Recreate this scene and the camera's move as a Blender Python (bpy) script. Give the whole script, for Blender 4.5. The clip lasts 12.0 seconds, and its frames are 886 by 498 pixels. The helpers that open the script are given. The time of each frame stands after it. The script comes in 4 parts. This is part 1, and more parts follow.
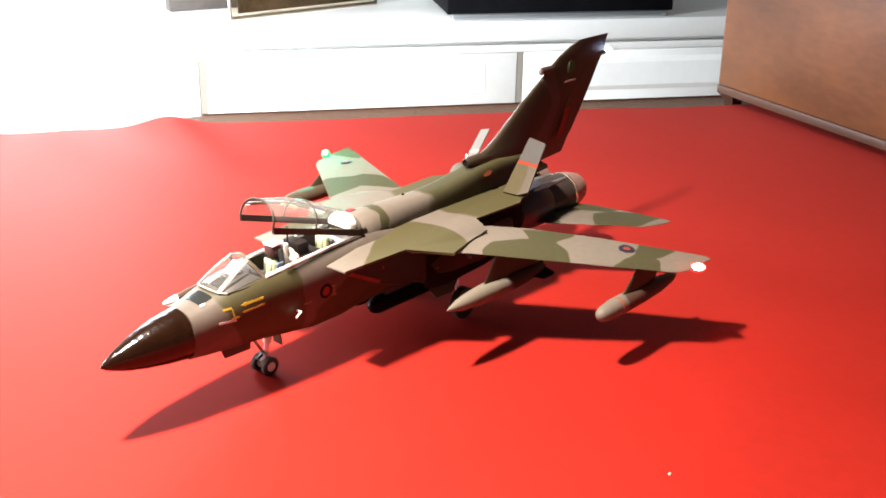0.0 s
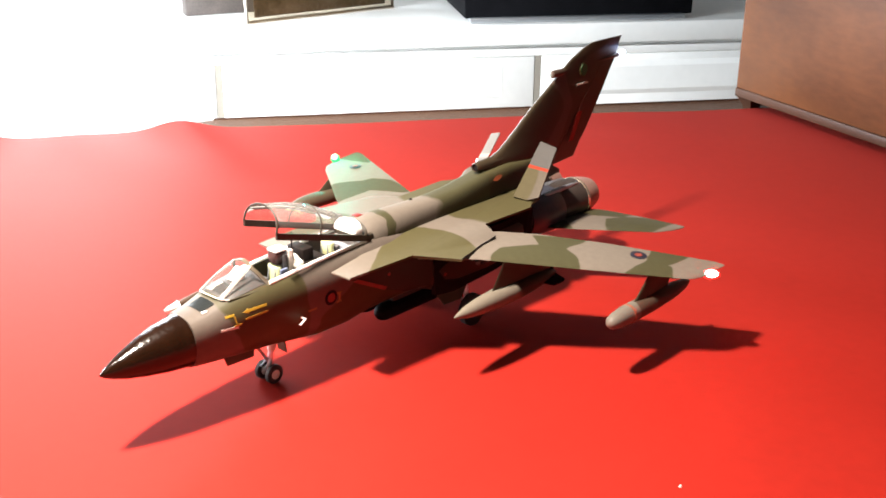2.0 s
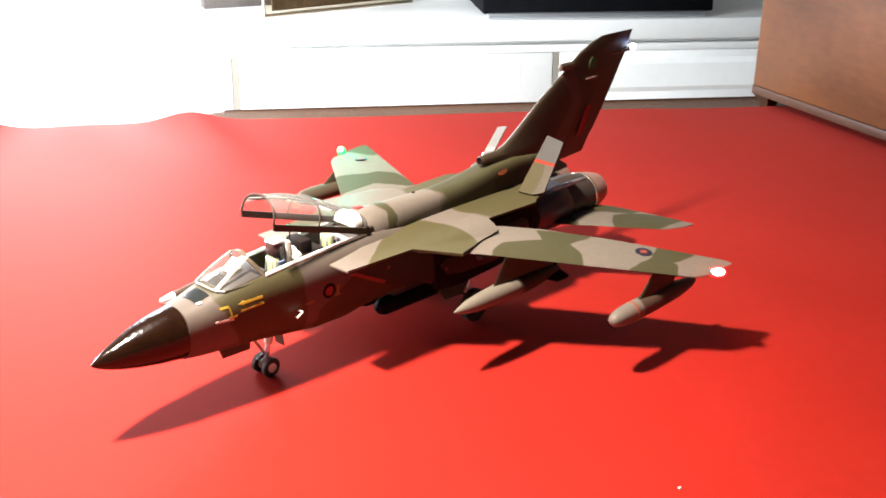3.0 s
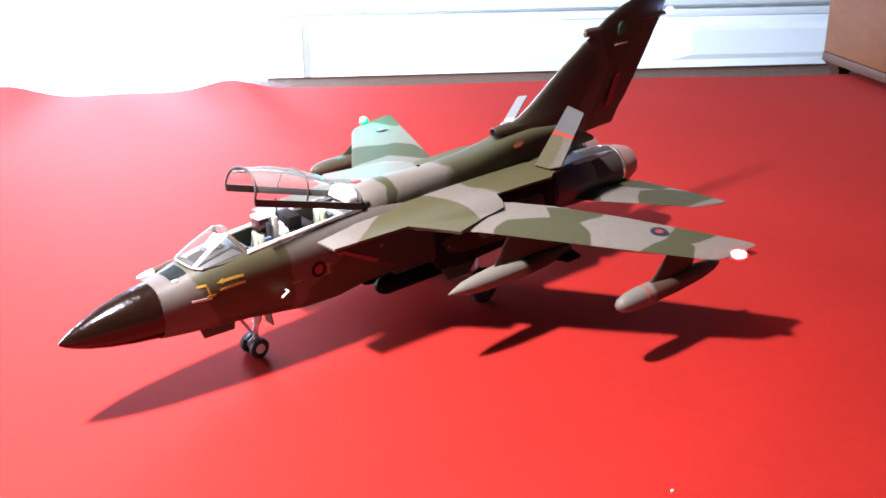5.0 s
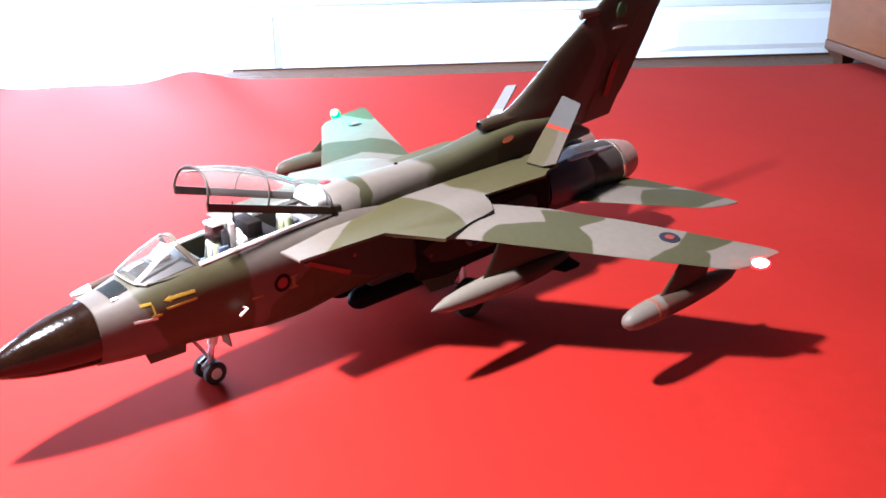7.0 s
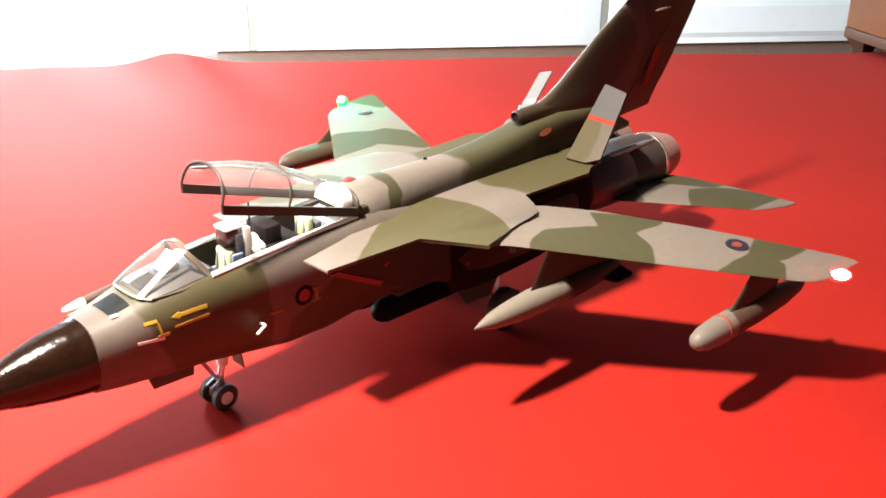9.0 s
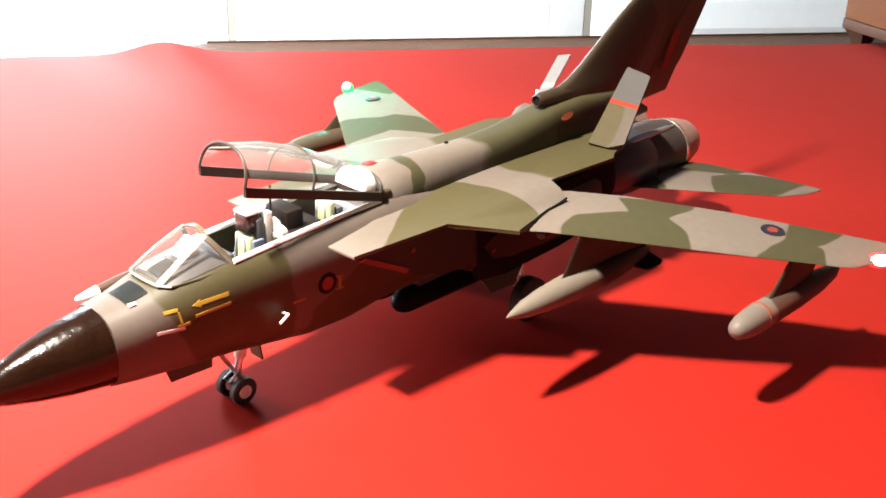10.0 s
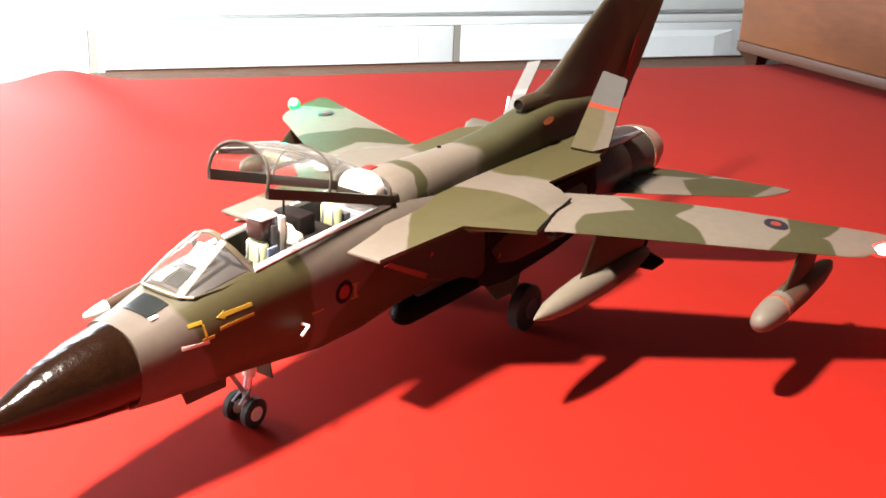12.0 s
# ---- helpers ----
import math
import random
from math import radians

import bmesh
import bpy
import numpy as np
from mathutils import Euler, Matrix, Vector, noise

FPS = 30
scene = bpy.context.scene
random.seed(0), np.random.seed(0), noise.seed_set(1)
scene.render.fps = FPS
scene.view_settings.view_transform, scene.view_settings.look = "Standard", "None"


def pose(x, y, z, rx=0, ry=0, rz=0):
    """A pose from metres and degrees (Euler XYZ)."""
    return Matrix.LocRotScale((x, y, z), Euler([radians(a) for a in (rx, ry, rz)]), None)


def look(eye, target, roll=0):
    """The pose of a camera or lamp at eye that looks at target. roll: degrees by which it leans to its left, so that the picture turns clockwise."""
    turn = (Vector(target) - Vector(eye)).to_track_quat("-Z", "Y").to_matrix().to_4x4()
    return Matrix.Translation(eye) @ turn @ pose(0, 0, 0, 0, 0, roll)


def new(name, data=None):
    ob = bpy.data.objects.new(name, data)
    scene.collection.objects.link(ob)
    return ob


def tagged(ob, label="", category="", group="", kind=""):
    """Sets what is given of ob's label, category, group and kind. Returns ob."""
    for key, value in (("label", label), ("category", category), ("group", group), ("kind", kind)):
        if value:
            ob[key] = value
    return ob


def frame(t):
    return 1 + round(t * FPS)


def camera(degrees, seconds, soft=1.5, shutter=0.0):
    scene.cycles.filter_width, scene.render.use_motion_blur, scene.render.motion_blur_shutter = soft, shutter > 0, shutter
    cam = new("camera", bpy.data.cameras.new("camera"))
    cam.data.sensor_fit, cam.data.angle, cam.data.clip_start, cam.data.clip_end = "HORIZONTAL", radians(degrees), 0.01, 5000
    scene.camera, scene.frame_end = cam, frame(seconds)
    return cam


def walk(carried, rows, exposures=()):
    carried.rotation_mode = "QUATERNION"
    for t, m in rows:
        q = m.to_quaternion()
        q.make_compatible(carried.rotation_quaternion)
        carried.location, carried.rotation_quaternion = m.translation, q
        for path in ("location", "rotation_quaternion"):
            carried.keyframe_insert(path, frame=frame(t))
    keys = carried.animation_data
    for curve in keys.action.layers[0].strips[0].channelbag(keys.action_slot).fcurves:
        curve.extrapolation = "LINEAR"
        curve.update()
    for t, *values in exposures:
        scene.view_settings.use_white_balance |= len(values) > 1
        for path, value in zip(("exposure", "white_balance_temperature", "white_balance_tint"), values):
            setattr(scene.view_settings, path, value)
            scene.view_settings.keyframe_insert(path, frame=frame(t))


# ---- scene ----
cam = camera(41.81, 12.0, soft=1.7)
PATH = [
    (0.0, -0.3342, -0.5598, 0.3851, 67.89, -0.90, -48.81),
    (0.5, -0.3299, -0.5583, 0.3844, 67.89, -0.83, -48.61),
    (1.0, -0.3267, -0.5574, 0.3847, 67.86, -0.72, -48.41),
    (1.5, -0.3224, -0.5561, 0.3832, 67.93, -0.59, -48.21),
    (2.0, -0.3172, -0.5578, 0.3808, 68.09, -0.56, -47.81),
    (2.5, -0.3100, -0.5606, 0.3782, 68.10, -0.69, -47.25),
    (3.0, -0.2995, -0.5609, 0.3740, 67.95, -0.87, -46.53),
    (5.0, -0.2186, -0.5784, 0.3627, 66.38, 0.51, -41.52),
    (5.5, -0.2004, -0.5709, 0.3523, 66.42, 0.85, -41.32),
    (6.0, -0.1828, -0.5588, 0.3422, 66.64, 1.15, -41.39),
    (6.5, -0.1729, -0.5345, 0.3382, 66.36, 0.66, -42.18),
    (7.0, -0.1634, -0.5116, 0.3331, 66.18, 0.34, -42.70),
    (9.0, -0.1428, -0.4274, 0.3119, 65.47, -0.81, -44.44),
    (9.5, -0.1459, -0.4101, 0.3034, 65.57, -1.10, -45.22),
    (10.0, -0.1495, -0.3938, 0.2944, 65.59, -1.30, -45.96),
    (10.5, -0.1595, -0.3698, 0.2833, 65.68, -1.89, -47.82),
    (11.0, -0.1692, -0.3506, 0.2749, 66.31, -2.27, -49.76),
    (11.5, -0.1797, -0.3338, 0.2687, 67.28, -2.54, -51.96),
    (12.0, -0.1907, -0.3207, 0.2625, 68.28, -2.49, -54.34),
]
walk(cam, [(t, pose(x, y, z, rx, ry, rz)) for t, x, y, z, rx, ry, rz in PATH],
     exposures=[(0.0, 0.04, 6400, 10), (3.2, 0.02, 6350, 10), (4.8, -0.03, 5200, 13), (5.6, 0.00, 5180, 12.8), (6.4, 0.08, 5120, 12.3), (7.2, 0.12, 5080, 12), (8.8, 0.13, 6100, 9.3), (12.0, 0.08, 6300, 9.3)])

# room axes: U along the far edge of the table, V away from the camera; the model's nose is the origin
U = Vector((0.7919, -0.6107, 0.0))
V = Vector((0.6107, 0.7919, 0.0))
ROOM = Matrix(((U.x, V.x, 0, 0), (U.y, V.y, 0, 0), (0, 0, 1, 0), (0, 0, 0, 1)))


def room(u, v, z=0.0):
    return ROOM @ Vector((u, v, z))


# ---- light ----
world = bpy.data.worlds.new("world")
scene.world = world
world.use_nodes = True
world.node_tree.nodes["Background"].inputs[0].default_value = (0.75, 0.85, 1.0, 1)
world.node_tree.nodes["Background"].inputs[1].default_value = 0.3


def area_lamp(name, place, target, size, watts, colour, size_y=None):
    d = bpy.data.lights.new(name, "AREA")
    d.shape = "DISK" if size_y is None else "RECTANGLE"
    d.size = size
    if size_y is not None:
        d.size_y = size_y
    d.energy, d.color = watts, colour
    ob = new(name, d)
    ob.matrix_world = look(place, target)
    return ob


area_lamp("pendant_light", (-0.110, 0.062, 0.900), (-0.640, 0.300, 0.0), 0.095, 93.0, (1.0, 0.87, 0.74))
area_lamp("window_light", room(-0.87, 1.0, 0.22), room(0.45, 1.62, -0.10), 0.60, 110.0, (0.88, 0.95, 1.0), 0.60)
area_lamp("added_glare_light", room(-0.42, 2.275, 0.80), room(-0.42, 0.0, 0.98), 0.72, 50.0, (0.88, 0.95, 1.0), 1.10)


# ---- materials ----
def material(name, colour, rough=0.5, metal=0.0, vary=0.0, scale=40.0, bump=0.0, bump_scale=300.0, spec=0.5, coat=0.0):
    m = bpy.data.materials.new(name)
    m.use_nodes = True
    nt = m.node_tree
    b = nt.nodes["Principled BSDF"]
    b.inputs["Base Color"].default_value = (*colour, 1)
    b.inputs["Roughness"].default_value = rough
    b.inputs["Metallic"].default_value = metal
    b.inputs["Specular IOR Level"].default_value = spec
    b.inputs["Coat Weight"].default_value = coat
    b.inputs["Coat Roughness"].default_value = 0.15
    tc = nt.nodes.new("ShaderNodeTexCoord")
    if vary:
        n1 = nt.nodes.new("ShaderNodeTexNoise")
        n1.inputs["Scale"].default_value, n1.inputs["Detail"].default_value = scale, 6
        n2 = nt.nodes.new("ShaderNodeTexNoise")
        n2.inputs["Scale"].default_value, n2.inputs["Detail"].default_value = scale * 9, 4
        add = nt.nodes.new("ShaderNodeMath")
        add.operation = "ADD"
        ramp = nt.nodes.new("ShaderNodeValToRGB")
        ramp.color_ramp.elements[0].position, ramp.color_ramp.elements[1].position = 0.7, 1.3
        ramp.color_ramp.elements[0].position = 0.35
        half = nt.nodes.new("ShaderNodeMath")
        half.operation, half.inputs[1].default_value = "MULTIPLY", 0.5
        ramp.color_ramp.elements[1].position = 0.65
        ramp.color_ramp.elements[0].color = (*[c * (1 - vary) for c in colour], 1)
        ramp.color_ramp.elements[1].color = (*[min(1, c * (1 + vary)) for c in colour], 1)
        for n in (n1, n2):
            nt.links.new(tc.outputs["Object"], n.inputs["Vector"])
        nt.links.new(n1.outputs[0], add.inputs[0])
        nt.links.new(n2.outputs[0], add.inputs[1])
        nt.links.new(add.outputs[0], half.inputs[0])
        nt.links.new(half.outputs[0], ramp.inputs[0])
        nt.links.new(ramp.outputs[0], b.inputs["Base Color"])
    if bump:
        n3 = nt.nodes.new("ShaderNodeTexNoise")
        n3.inputs["Scale"].default_value, n3.inputs["Detail"].default_value = bump_scale, 5
        bp = nt.nodes.new("ShaderNodeBump")
        bp.inputs["Strength"].default_value, bp.inputs["Distance"].default_value = bump, 0.001
        nt.links.new(tc.outputs["Object"], n3.inputs["Vector"])
        nt.links.new(n3.outputs[0], bp.inputs["Height"])
        nt.links.new(bp.outputs[0], b.inputs["Normal"])
    return m


def wood(name, dark, light, along, rough, scale=1.0, spec=0.5, stretch=0.1):
    """Timber with rings drawn out along one axis of the object."""
    m = material(name, light, rough, spec=spec)
    nt = m.node_tree
    b = nt.nodes["Principled BSDF"]
    tc = nt.nodes.new("ShaderNodeTexCoord")
    mp = nt.nodes.new("ShaderNodeMapping")
    s = [14 * scale] * 3
    s[along] = 14 * scale * stretch
    mp.inputs["Scale"].default_value = s
    n1 = nt.nodes.new("ShaderNodeTexNoise")
    n1.inputs["Scale"].default_value, n1.inputs["Detail"].default_value, n1.inputs["Distortion"].default_value = 1.3, 6, 1.6
    n2 = nt.nodes.new("ShaderNodeTexNoise")
    n2.inputs["Scale"].default_value, n2.inputs["Detail"].default_value = 22, 5
    n4 = nt.nodes.new("ShaderNodeTexNoise")
    n4.inputs["Scale"].default_value, n4.inputs["Detail"].default_value = 6.0, 3
    mix = nt.nodes.new("ShaderNodeMix")
    mix.inputs[0].default_value = 0.3
    mix2 = nt.nodes.new("ShaderNodeMix")
    mix2.inputs[0].default_value = 0.4
    ramp = nt.nodes.new("ShaderNodeValToRGB")
    ramp.color_ramp.elements[0].position, ramp.color_ramp.elements[1].position = 0.36, 0.66
    ramp.color_ramp.elements[0].color, ramp.color_ramp.elements[1].color = (*dark, 1), (*light, 1)
    nt.links.new(tc.outputs["Object"], mp.inputs[0])
    nt.links.new(mp.outputs[0], n1.inputs["Vector"])
    nt.links.new(mp.outputs[0], n2.inputs["Vector"])
    nt.links.new(tc.outputs["Object"], n4.inputs["Vector"])
    nt.links.new(n1.outputs[0], mix.inputs[2])
    nt.links.new(n2.outputs[0], mix.inputs[3])
    nt.links.new(mix.outputs[0], mix2.inputs[2])
    nt.links.new(n4.outputs[0], mix2.inputs[3])
    nt.links.new(mix2.outputs[0], ramp.inputs[0])
    nt.links.new(ramp.outputs[0], b.inputs["Base Color"])
    bp = nt.nodes.new("ShaderNodeBump")
    bp.inputs["Strength"].default_value, bp.inputs["Distance"].default_value = 0.15, 0.001
    nt.links.new(n2.outputs[0], bp.inputs["Height"])
    nt.links.new(bp.outputs[0], b.inputs["Normal"])
    return m


STONE = (0.116, 0.0965, 0.0785)
OLIVE = (0.0424, 0.0388, 0.0188)


def straight_patch(nt, place, corners, axes, rounding):
    """A patch with fairly straight sides and rounded corners: 1 on its edge, less inside. corners: a convex outline, clockwise or not."""
    area = sum(a[0] * b[1] - b[0] * a[1] for a, b in zip(corners, corners[1:] + corners[:1]))
    last = None
    for a, b in zip(corners, corners[1:] + corners[:1]):
        d = Vector((b[0] - a[0], b[1] - a[1])).normalized() * math.copysign(1, area)
        out = [0.0, 0.0, 0.0]
        out[axes[0]], out[axes[1]] = d.y * 100, -d.x * 100
        dot = nt.nodes.new("ShaderNodeVectorMath")
        dot.operation, dot.inputs[1].default_value = "DOT_PRODUCT", out
        nt.links.new(place, dot.inputs[0])
        off = nt.nodes.new("ShaderNodeMath")
        off.operation, off.inputs[1].default_value = "ADD", 1 - (out[axes[0]] * a[0] + out[axes[1]] * a[1])
        nt.links.new(dot.outputs["Value"], off.inputs[0])
        side = off.outputs[0]
        if last is not None:
            mx = nt.nodes.new("ShaderNodeMath")
            mx.operation, mx.inputs[2].default_value = "SMOOTH_MAX", rounding
            nt.links.new(last, mx.inputs[0])
            nt.links.new(side, mx.inputs[1])
            side = mx.outputs[0]
        last = side
    return last


def camouflage(name, blobs, axes, dark=OLIVE, light=STONE, warp=0.004, rough=0.5, edge=0.05, blend=0.25, rounding=0.30, spec=0.22):
    """Matt two-tone paint: rounded patches of the dark colour on the light one. axes: the two axes (0 x, 1 y, 2 z) of the patches."""
    m = bpy.data.materials.new(name)
    m.use_nodes = True
    nt = m.node_tree
    b = nt.nodes["Principled BSDF"]
    b.inputs["Roughness"].default_value = rough
    b.inputs["Specular IOR Level"].default_value = spec
    tc = nt.nodes.new("ShaderNodeTexCoord")
    wn = nt.nodes.new("ShaderNodeTexNoise")
    wn.inputs["Scale"].default_value, wn.inputs["Detail"].default_value = 70, 1
    sub = nt.nodes.new("ShaderNodeVectorMath")
    sub.operation, sub.inputs[1].default_value = "SUBTRACT", (0.5, 0.5, 0.5)
    mul = nt.nodes.new("ShaderNodeVectorMath")
    mul.operation, mul.inputs[1].default_value = "MULTIPLY", (warp * 4, warp * 4, warp * 4)
    at = nt.nodes.new("ShaderNodeVectorMath")
    at.operation = "ADD"
    nt.links.new(tc.outputs["Object"], wn.inputs["Vector"])
    nt.links.new(wn.outputs["Color"], sub.inputs[0])
    nt.links.new(sub.outputs[0], mul.inputs[0])
    nt.links.new(mul.outputs[0], at.inputs[0])
    nt.links.new(tc.outputs["Object"], at.inputs[1])
    last = None
    for patch in blobs:
        if isinstance(patch, list):
            out = straight_patch(nt, at.outputs[0], patch, axes, rounding)
            if last is not None:
                mn = nt.nodes.new("ShaderNodeMath")
                mn.operation, mn.inputs[2].default_value = "SMOOTH_MIN", blend
                nt.links.new(last, mn.inputs[0])
                nt.links.new(out, mn.inputs[1])
                out = mn.outputs[0]
            last = out
            continue
        c0, c1, r0, r1, *turn = patch
        centre, size = [0, 0, 0], [0, 0, 0]
        centre[axes[0]], centre[axes[1]] = c0, c1
        size[axes[0]], size[axes[1]] = 1 / r0, 1 / r1
        s = nt.nodes.new("ShaderNodeVectorMath")
        s.operation, s.inputs[1].default_value = "SUBTRACT", centre
        k = nt.nodes.new("ShaderNodeVectorMath")
        k.operation, k.inputs[1].default_value = "MULTIPLY", size
        ln = nt.nodes.new("ShaderNodeVectorMath")
        ln.operation = "LENGTH"
        nt.links.new(at.outputs[0], s.inputs[0])
        if turn:
            rt = nt.nodes.new("ShaderNodeVectorRotate")
            rt.rotation_type = "Z_AXIS"
            rt.inputs["Angle"].default_value = radians(-turn[0])
            nt.links.new(s.outputs[0], rt.inputs["Vector"])
            nt.links.new(rt.outputs[0], k.inputs[0])
        else:
            nt.links.new(s.outputs[0], k.inputs[0])
        nt.links.new(k.outputs[0], ln.inputs[0])
        out = ln.outputs["Value"]
        if last is not None:
            mn = nt.nodes.new("ShaderNodeMath")
            mn.operation, mn.inputs[2].default_value = "SMOOTH_MIN", blend
            nt.links.new(last, mn.inputs[0])
            nt.links.new(out, mn.inputs[1])
            out = mn.outputs[0]
        last = out
    ramp = nt.nodes.new("ShaderNodeMapRange")
    ramp.inputs["From Min"].default_value, ramp.inputs["From Max"].default_value = 1 - edge, 1 + edge
    nt.links.new(last, ramp.inputs["Value"])
    mix = nt.nodes.new("ShaderNodeMix")
    mix.data_type = "RGBA"
    mix.inputs["A"].default_value, mix.inputs["B"].default_value = (*dark, 1), (*light, 1)
    nt.links.new(ramp.outputs[0], mix.inputs["Factor"])
    # faint mottling of the brushed paint
    fine = nt.nodes.new("ShaderNodeTexNoise")
    fine.inputs["Scale"].default_value, fine.inputs["Detail"].default_value = 220, 5
    nt.links.new(tc.outputs["Object"], fine.inputs["Vector"])
    fr = nt.nodes.new("ShaderNodeMapRange")
    fr.inputs["From Min"].default_value, fr.inputs["From Max"].default_value = 0.3, 0.7
    fr.inputs["To Min"].default_value, fr.inputs["To Max"].default_value = 0.95, 1.05
    nt.links.new(fine.outputs[0], fr.inputs["Value"])
    tone = nt.nodes.new("ShaderNodeMix")
    tone.data_type, tone.blend_type = "RGBA", "MULTIPLY"
    tone.inputs["Factor"].default_value = 1
    nt.links.new(mix.outputs["Result"], tone.inputs["A"])
    nt.links.new(fr.outputs[0], tone.inputs["B"])
    nt.links.new(tone.outputs["Result"], b.inputs["Base Color"])
    bp = nt.nodes.new("ShaderNodeBump")
    bp.inputs["Strength"].default_value, bp.inputs["Distance"].default_value = 0.12, 0.0005
    nt.links.new(fine.outputs[0], bp.inputs["Height"])
    nt.links.new(bp.outputs[0], b.inputs["Normal"])
    return m


def glass(name, colour=(1, 1, 1), rough=0.02, haze=0.0):
    """Thin clear sheet: see-through, with a Fresnel gloss."""
    m = bpy.data.materials.new(name)
    m.use_nodes = True
    nt = m.node_tree
    nt.nodes.remove(nt.nodes["Principled BSDF"])
    tr = nt.nodes.new("ShaderNodeBsdfTransparent")
    tr.inputs[0].default_value = (*colour, 1)
    gl = nt.nodes.new("ShaderNodeBsdfGlossy")
    gl.inputs["Roughness"].default_value = rough
    fr = nt.nodes.new("ShaderNodeFresnel")
    fr.inputs[0].default_value = 1.22
    mix = nt.nodes.new("ShaderNodeMixShader")
    nt.links.new(fr.outputs[0], mix.inputs[0])
    nt.links.new(tr.outputs[0], mix.inputs[1])
    nt.links.new(gl.outputs[0], mix.inputs[2])
    # moulding haze of thin clear styrene
    df = nt.nodes.new("ShaderNodeBsdfDiffuse")
    df.inputs[0].default_value = (0.75, 0.72, 0.68, 1)
    hz = nt.nodes.new("ShaderNodeMixShader")
    hz.inputs[0].default_value = haze
    nt.links.new(mix.outputs[0], hz.inputs[1])
    nt.links.new(df.outputs[0], hz.inputs[2])
    nt.links.new(hz.outputs[0], nt.nodes["Material Output"].inputs[0])
    return m


def glow(name, colour, strength):
    m = bpy.data.materials.new(name)
    m.use_nodes = True
    b = m.node_tree.nodes["Principled BSDF"]
    b.inputs["Base Color"].default_value = (0.02, 0.02, 0.02, 1)
    b.inputs["Emission Color"].default_value = (*colour, 1)
    b.inputs["Emission Strength"].default_value = strength
    return m


RED_CLOTH = material("red_felt", (0.2340, 0.0106, 0.0061), 0.8, vary=0.06, scale=9, bump=0.12, bump_scale=900, spec=0.0)
felt = RED_CLOTH.node_tree
felt_gloss, felt_fresnel, felt_mix = (felt.nodes.new("ShaderNode" + k) for k in ("BsdfGlossy", "Fresnel", "MixShader"))
felt_gloss.inputs["Color"].default_value, felt_gloss.inputs["Roughness"].default_value = (1.0, 0.38, 0.36, 1), 0.50
felt_fresnel.inputs[0].default_value = 1.26
felt.links.new(felt_fresnel.outputs[0], felt_mix.inputs[0])
felt.links.new(felt.nodes["Principled BSDF"].outputs[0], felt_mix.inputs[1])
felt.links.new(felt_gloss.outputs[0], felt_mix.inputs[2])
felt.links.new(felt_mix.outputs[0], felt.nodes["Material Output"].inputs[0])
WHITE = material("white_furniture_paint", (0.80, 0.80, 0.78), 0.35, vary=0.03, scale=5, bump=0.05, bump_scale=60)
LOW_BOUNCE_WALL = material("low_bounce_wall", (0.085, 0.082, 0.080), 0.8, vary=0.05, scale=3, bump=0.1, bump_scale=90)
LOW_BOUNCE_CEILING = material("low_bounce_ceiling", (0.032, 0.028, 0.025), 0.8, vary=0.05, scale=3, bump=0.1, bump_scale=90)
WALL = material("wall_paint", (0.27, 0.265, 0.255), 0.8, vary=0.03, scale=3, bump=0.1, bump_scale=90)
FLOOR = wood("floor_boards", (0.08, 0.045, 0.025), (0.17, 0.105, 0.06), 0, 0.4)
TABLE = wood("table_wood", (0.0948, 0.0486, 0.0284), (0.1580, 0.0854, 0.0518), 0, 0.22, spec=0.36)
BOX_WOOD = wood("chest_wood", (0.0500, 0.0165, 0.0052), (0.1120, 0.0400, 0.0128), 1, 0.5, scale=0.5, spec=0.15, stretch=0.35)
BLACK = material("black_plastic", (0.005, 0.005, 0.006), 0.5, vary=0.2, scale=30, spec=0.03)
SILVER = material("silver_plastic", (0.55, 0.57, 0.60), 0.3, metal=0.8)
RADOME = material("radome_black", (0.0085, 0.0032, 0.0014), 0.16, vary=0.25, scale=60, bump=0.65, bump_scale=120, spec=0.34)
HATCH = material("glossy_dark_hatch", (0.0112, 0.0128, 0.0128), 0.2, vary=0.3, scale=200)
RUBBER = material("tyre_rubber", (0.0096, 0.0096, 0.0096), 0.7, vary=0.2, scale=200)
WHITE_PLASTIC = material("white_model_paint", (0.78, 0.77, 0.74), 0.3, vary=0.04, scale=120)
STEEL = material("gear_silver", (0.55, 0.56, 0.60), 0.28, metal=0.85, vary=0.1, scale=200)
BURNT = material("burnt_metal", (0.0496, 0.0384, 0.0336), 0.38, metal=0.25, vary=0.10, scale=300)
COPPER = material("nozzle_copper", (0.330, 0.200, 0.165), 0.42, metal=0.35, vary=0.12, scale=300)
BRASS = material("bright_ring", (0.85, 0.70, 0.55), 0.2, metal=0.9)
AIRBRAKE_TIP = material("dimmed_tip_paint", (0.0656, 0.0616, 0.0584), 0.6, spec=0.05, vary=0.05, scale=150)
DIVIDER = material("grey_beige_paint", (0.25, 0.225, 0.19), 0.5, vary=0.05, scale=20)
DULL_BLACK = material("dull_black", (0.008, 0.006, 0.006), 0.9, spec=0.08, vary=0.2, scale=100)
DARK_PAINT = material("dark_interior", (0.03, 0.028, 0.026), 0.6, vary=0.3, scale=90)
COCKPIT = material("cockpit_grey", (0.060, 0.058, 0.060), 0.55, vary=0.25, scale=150)
YELLOW = material("marking_yellow", (0.2907, 0.1833, 0.0126), 0.5, vary=0.1, scale=400)
SPINE_RED = material("spine_mark_red", (0.1200, 0.0280, 0.0112), 0.6, vary=0.2, scale=300, spec=0.1)
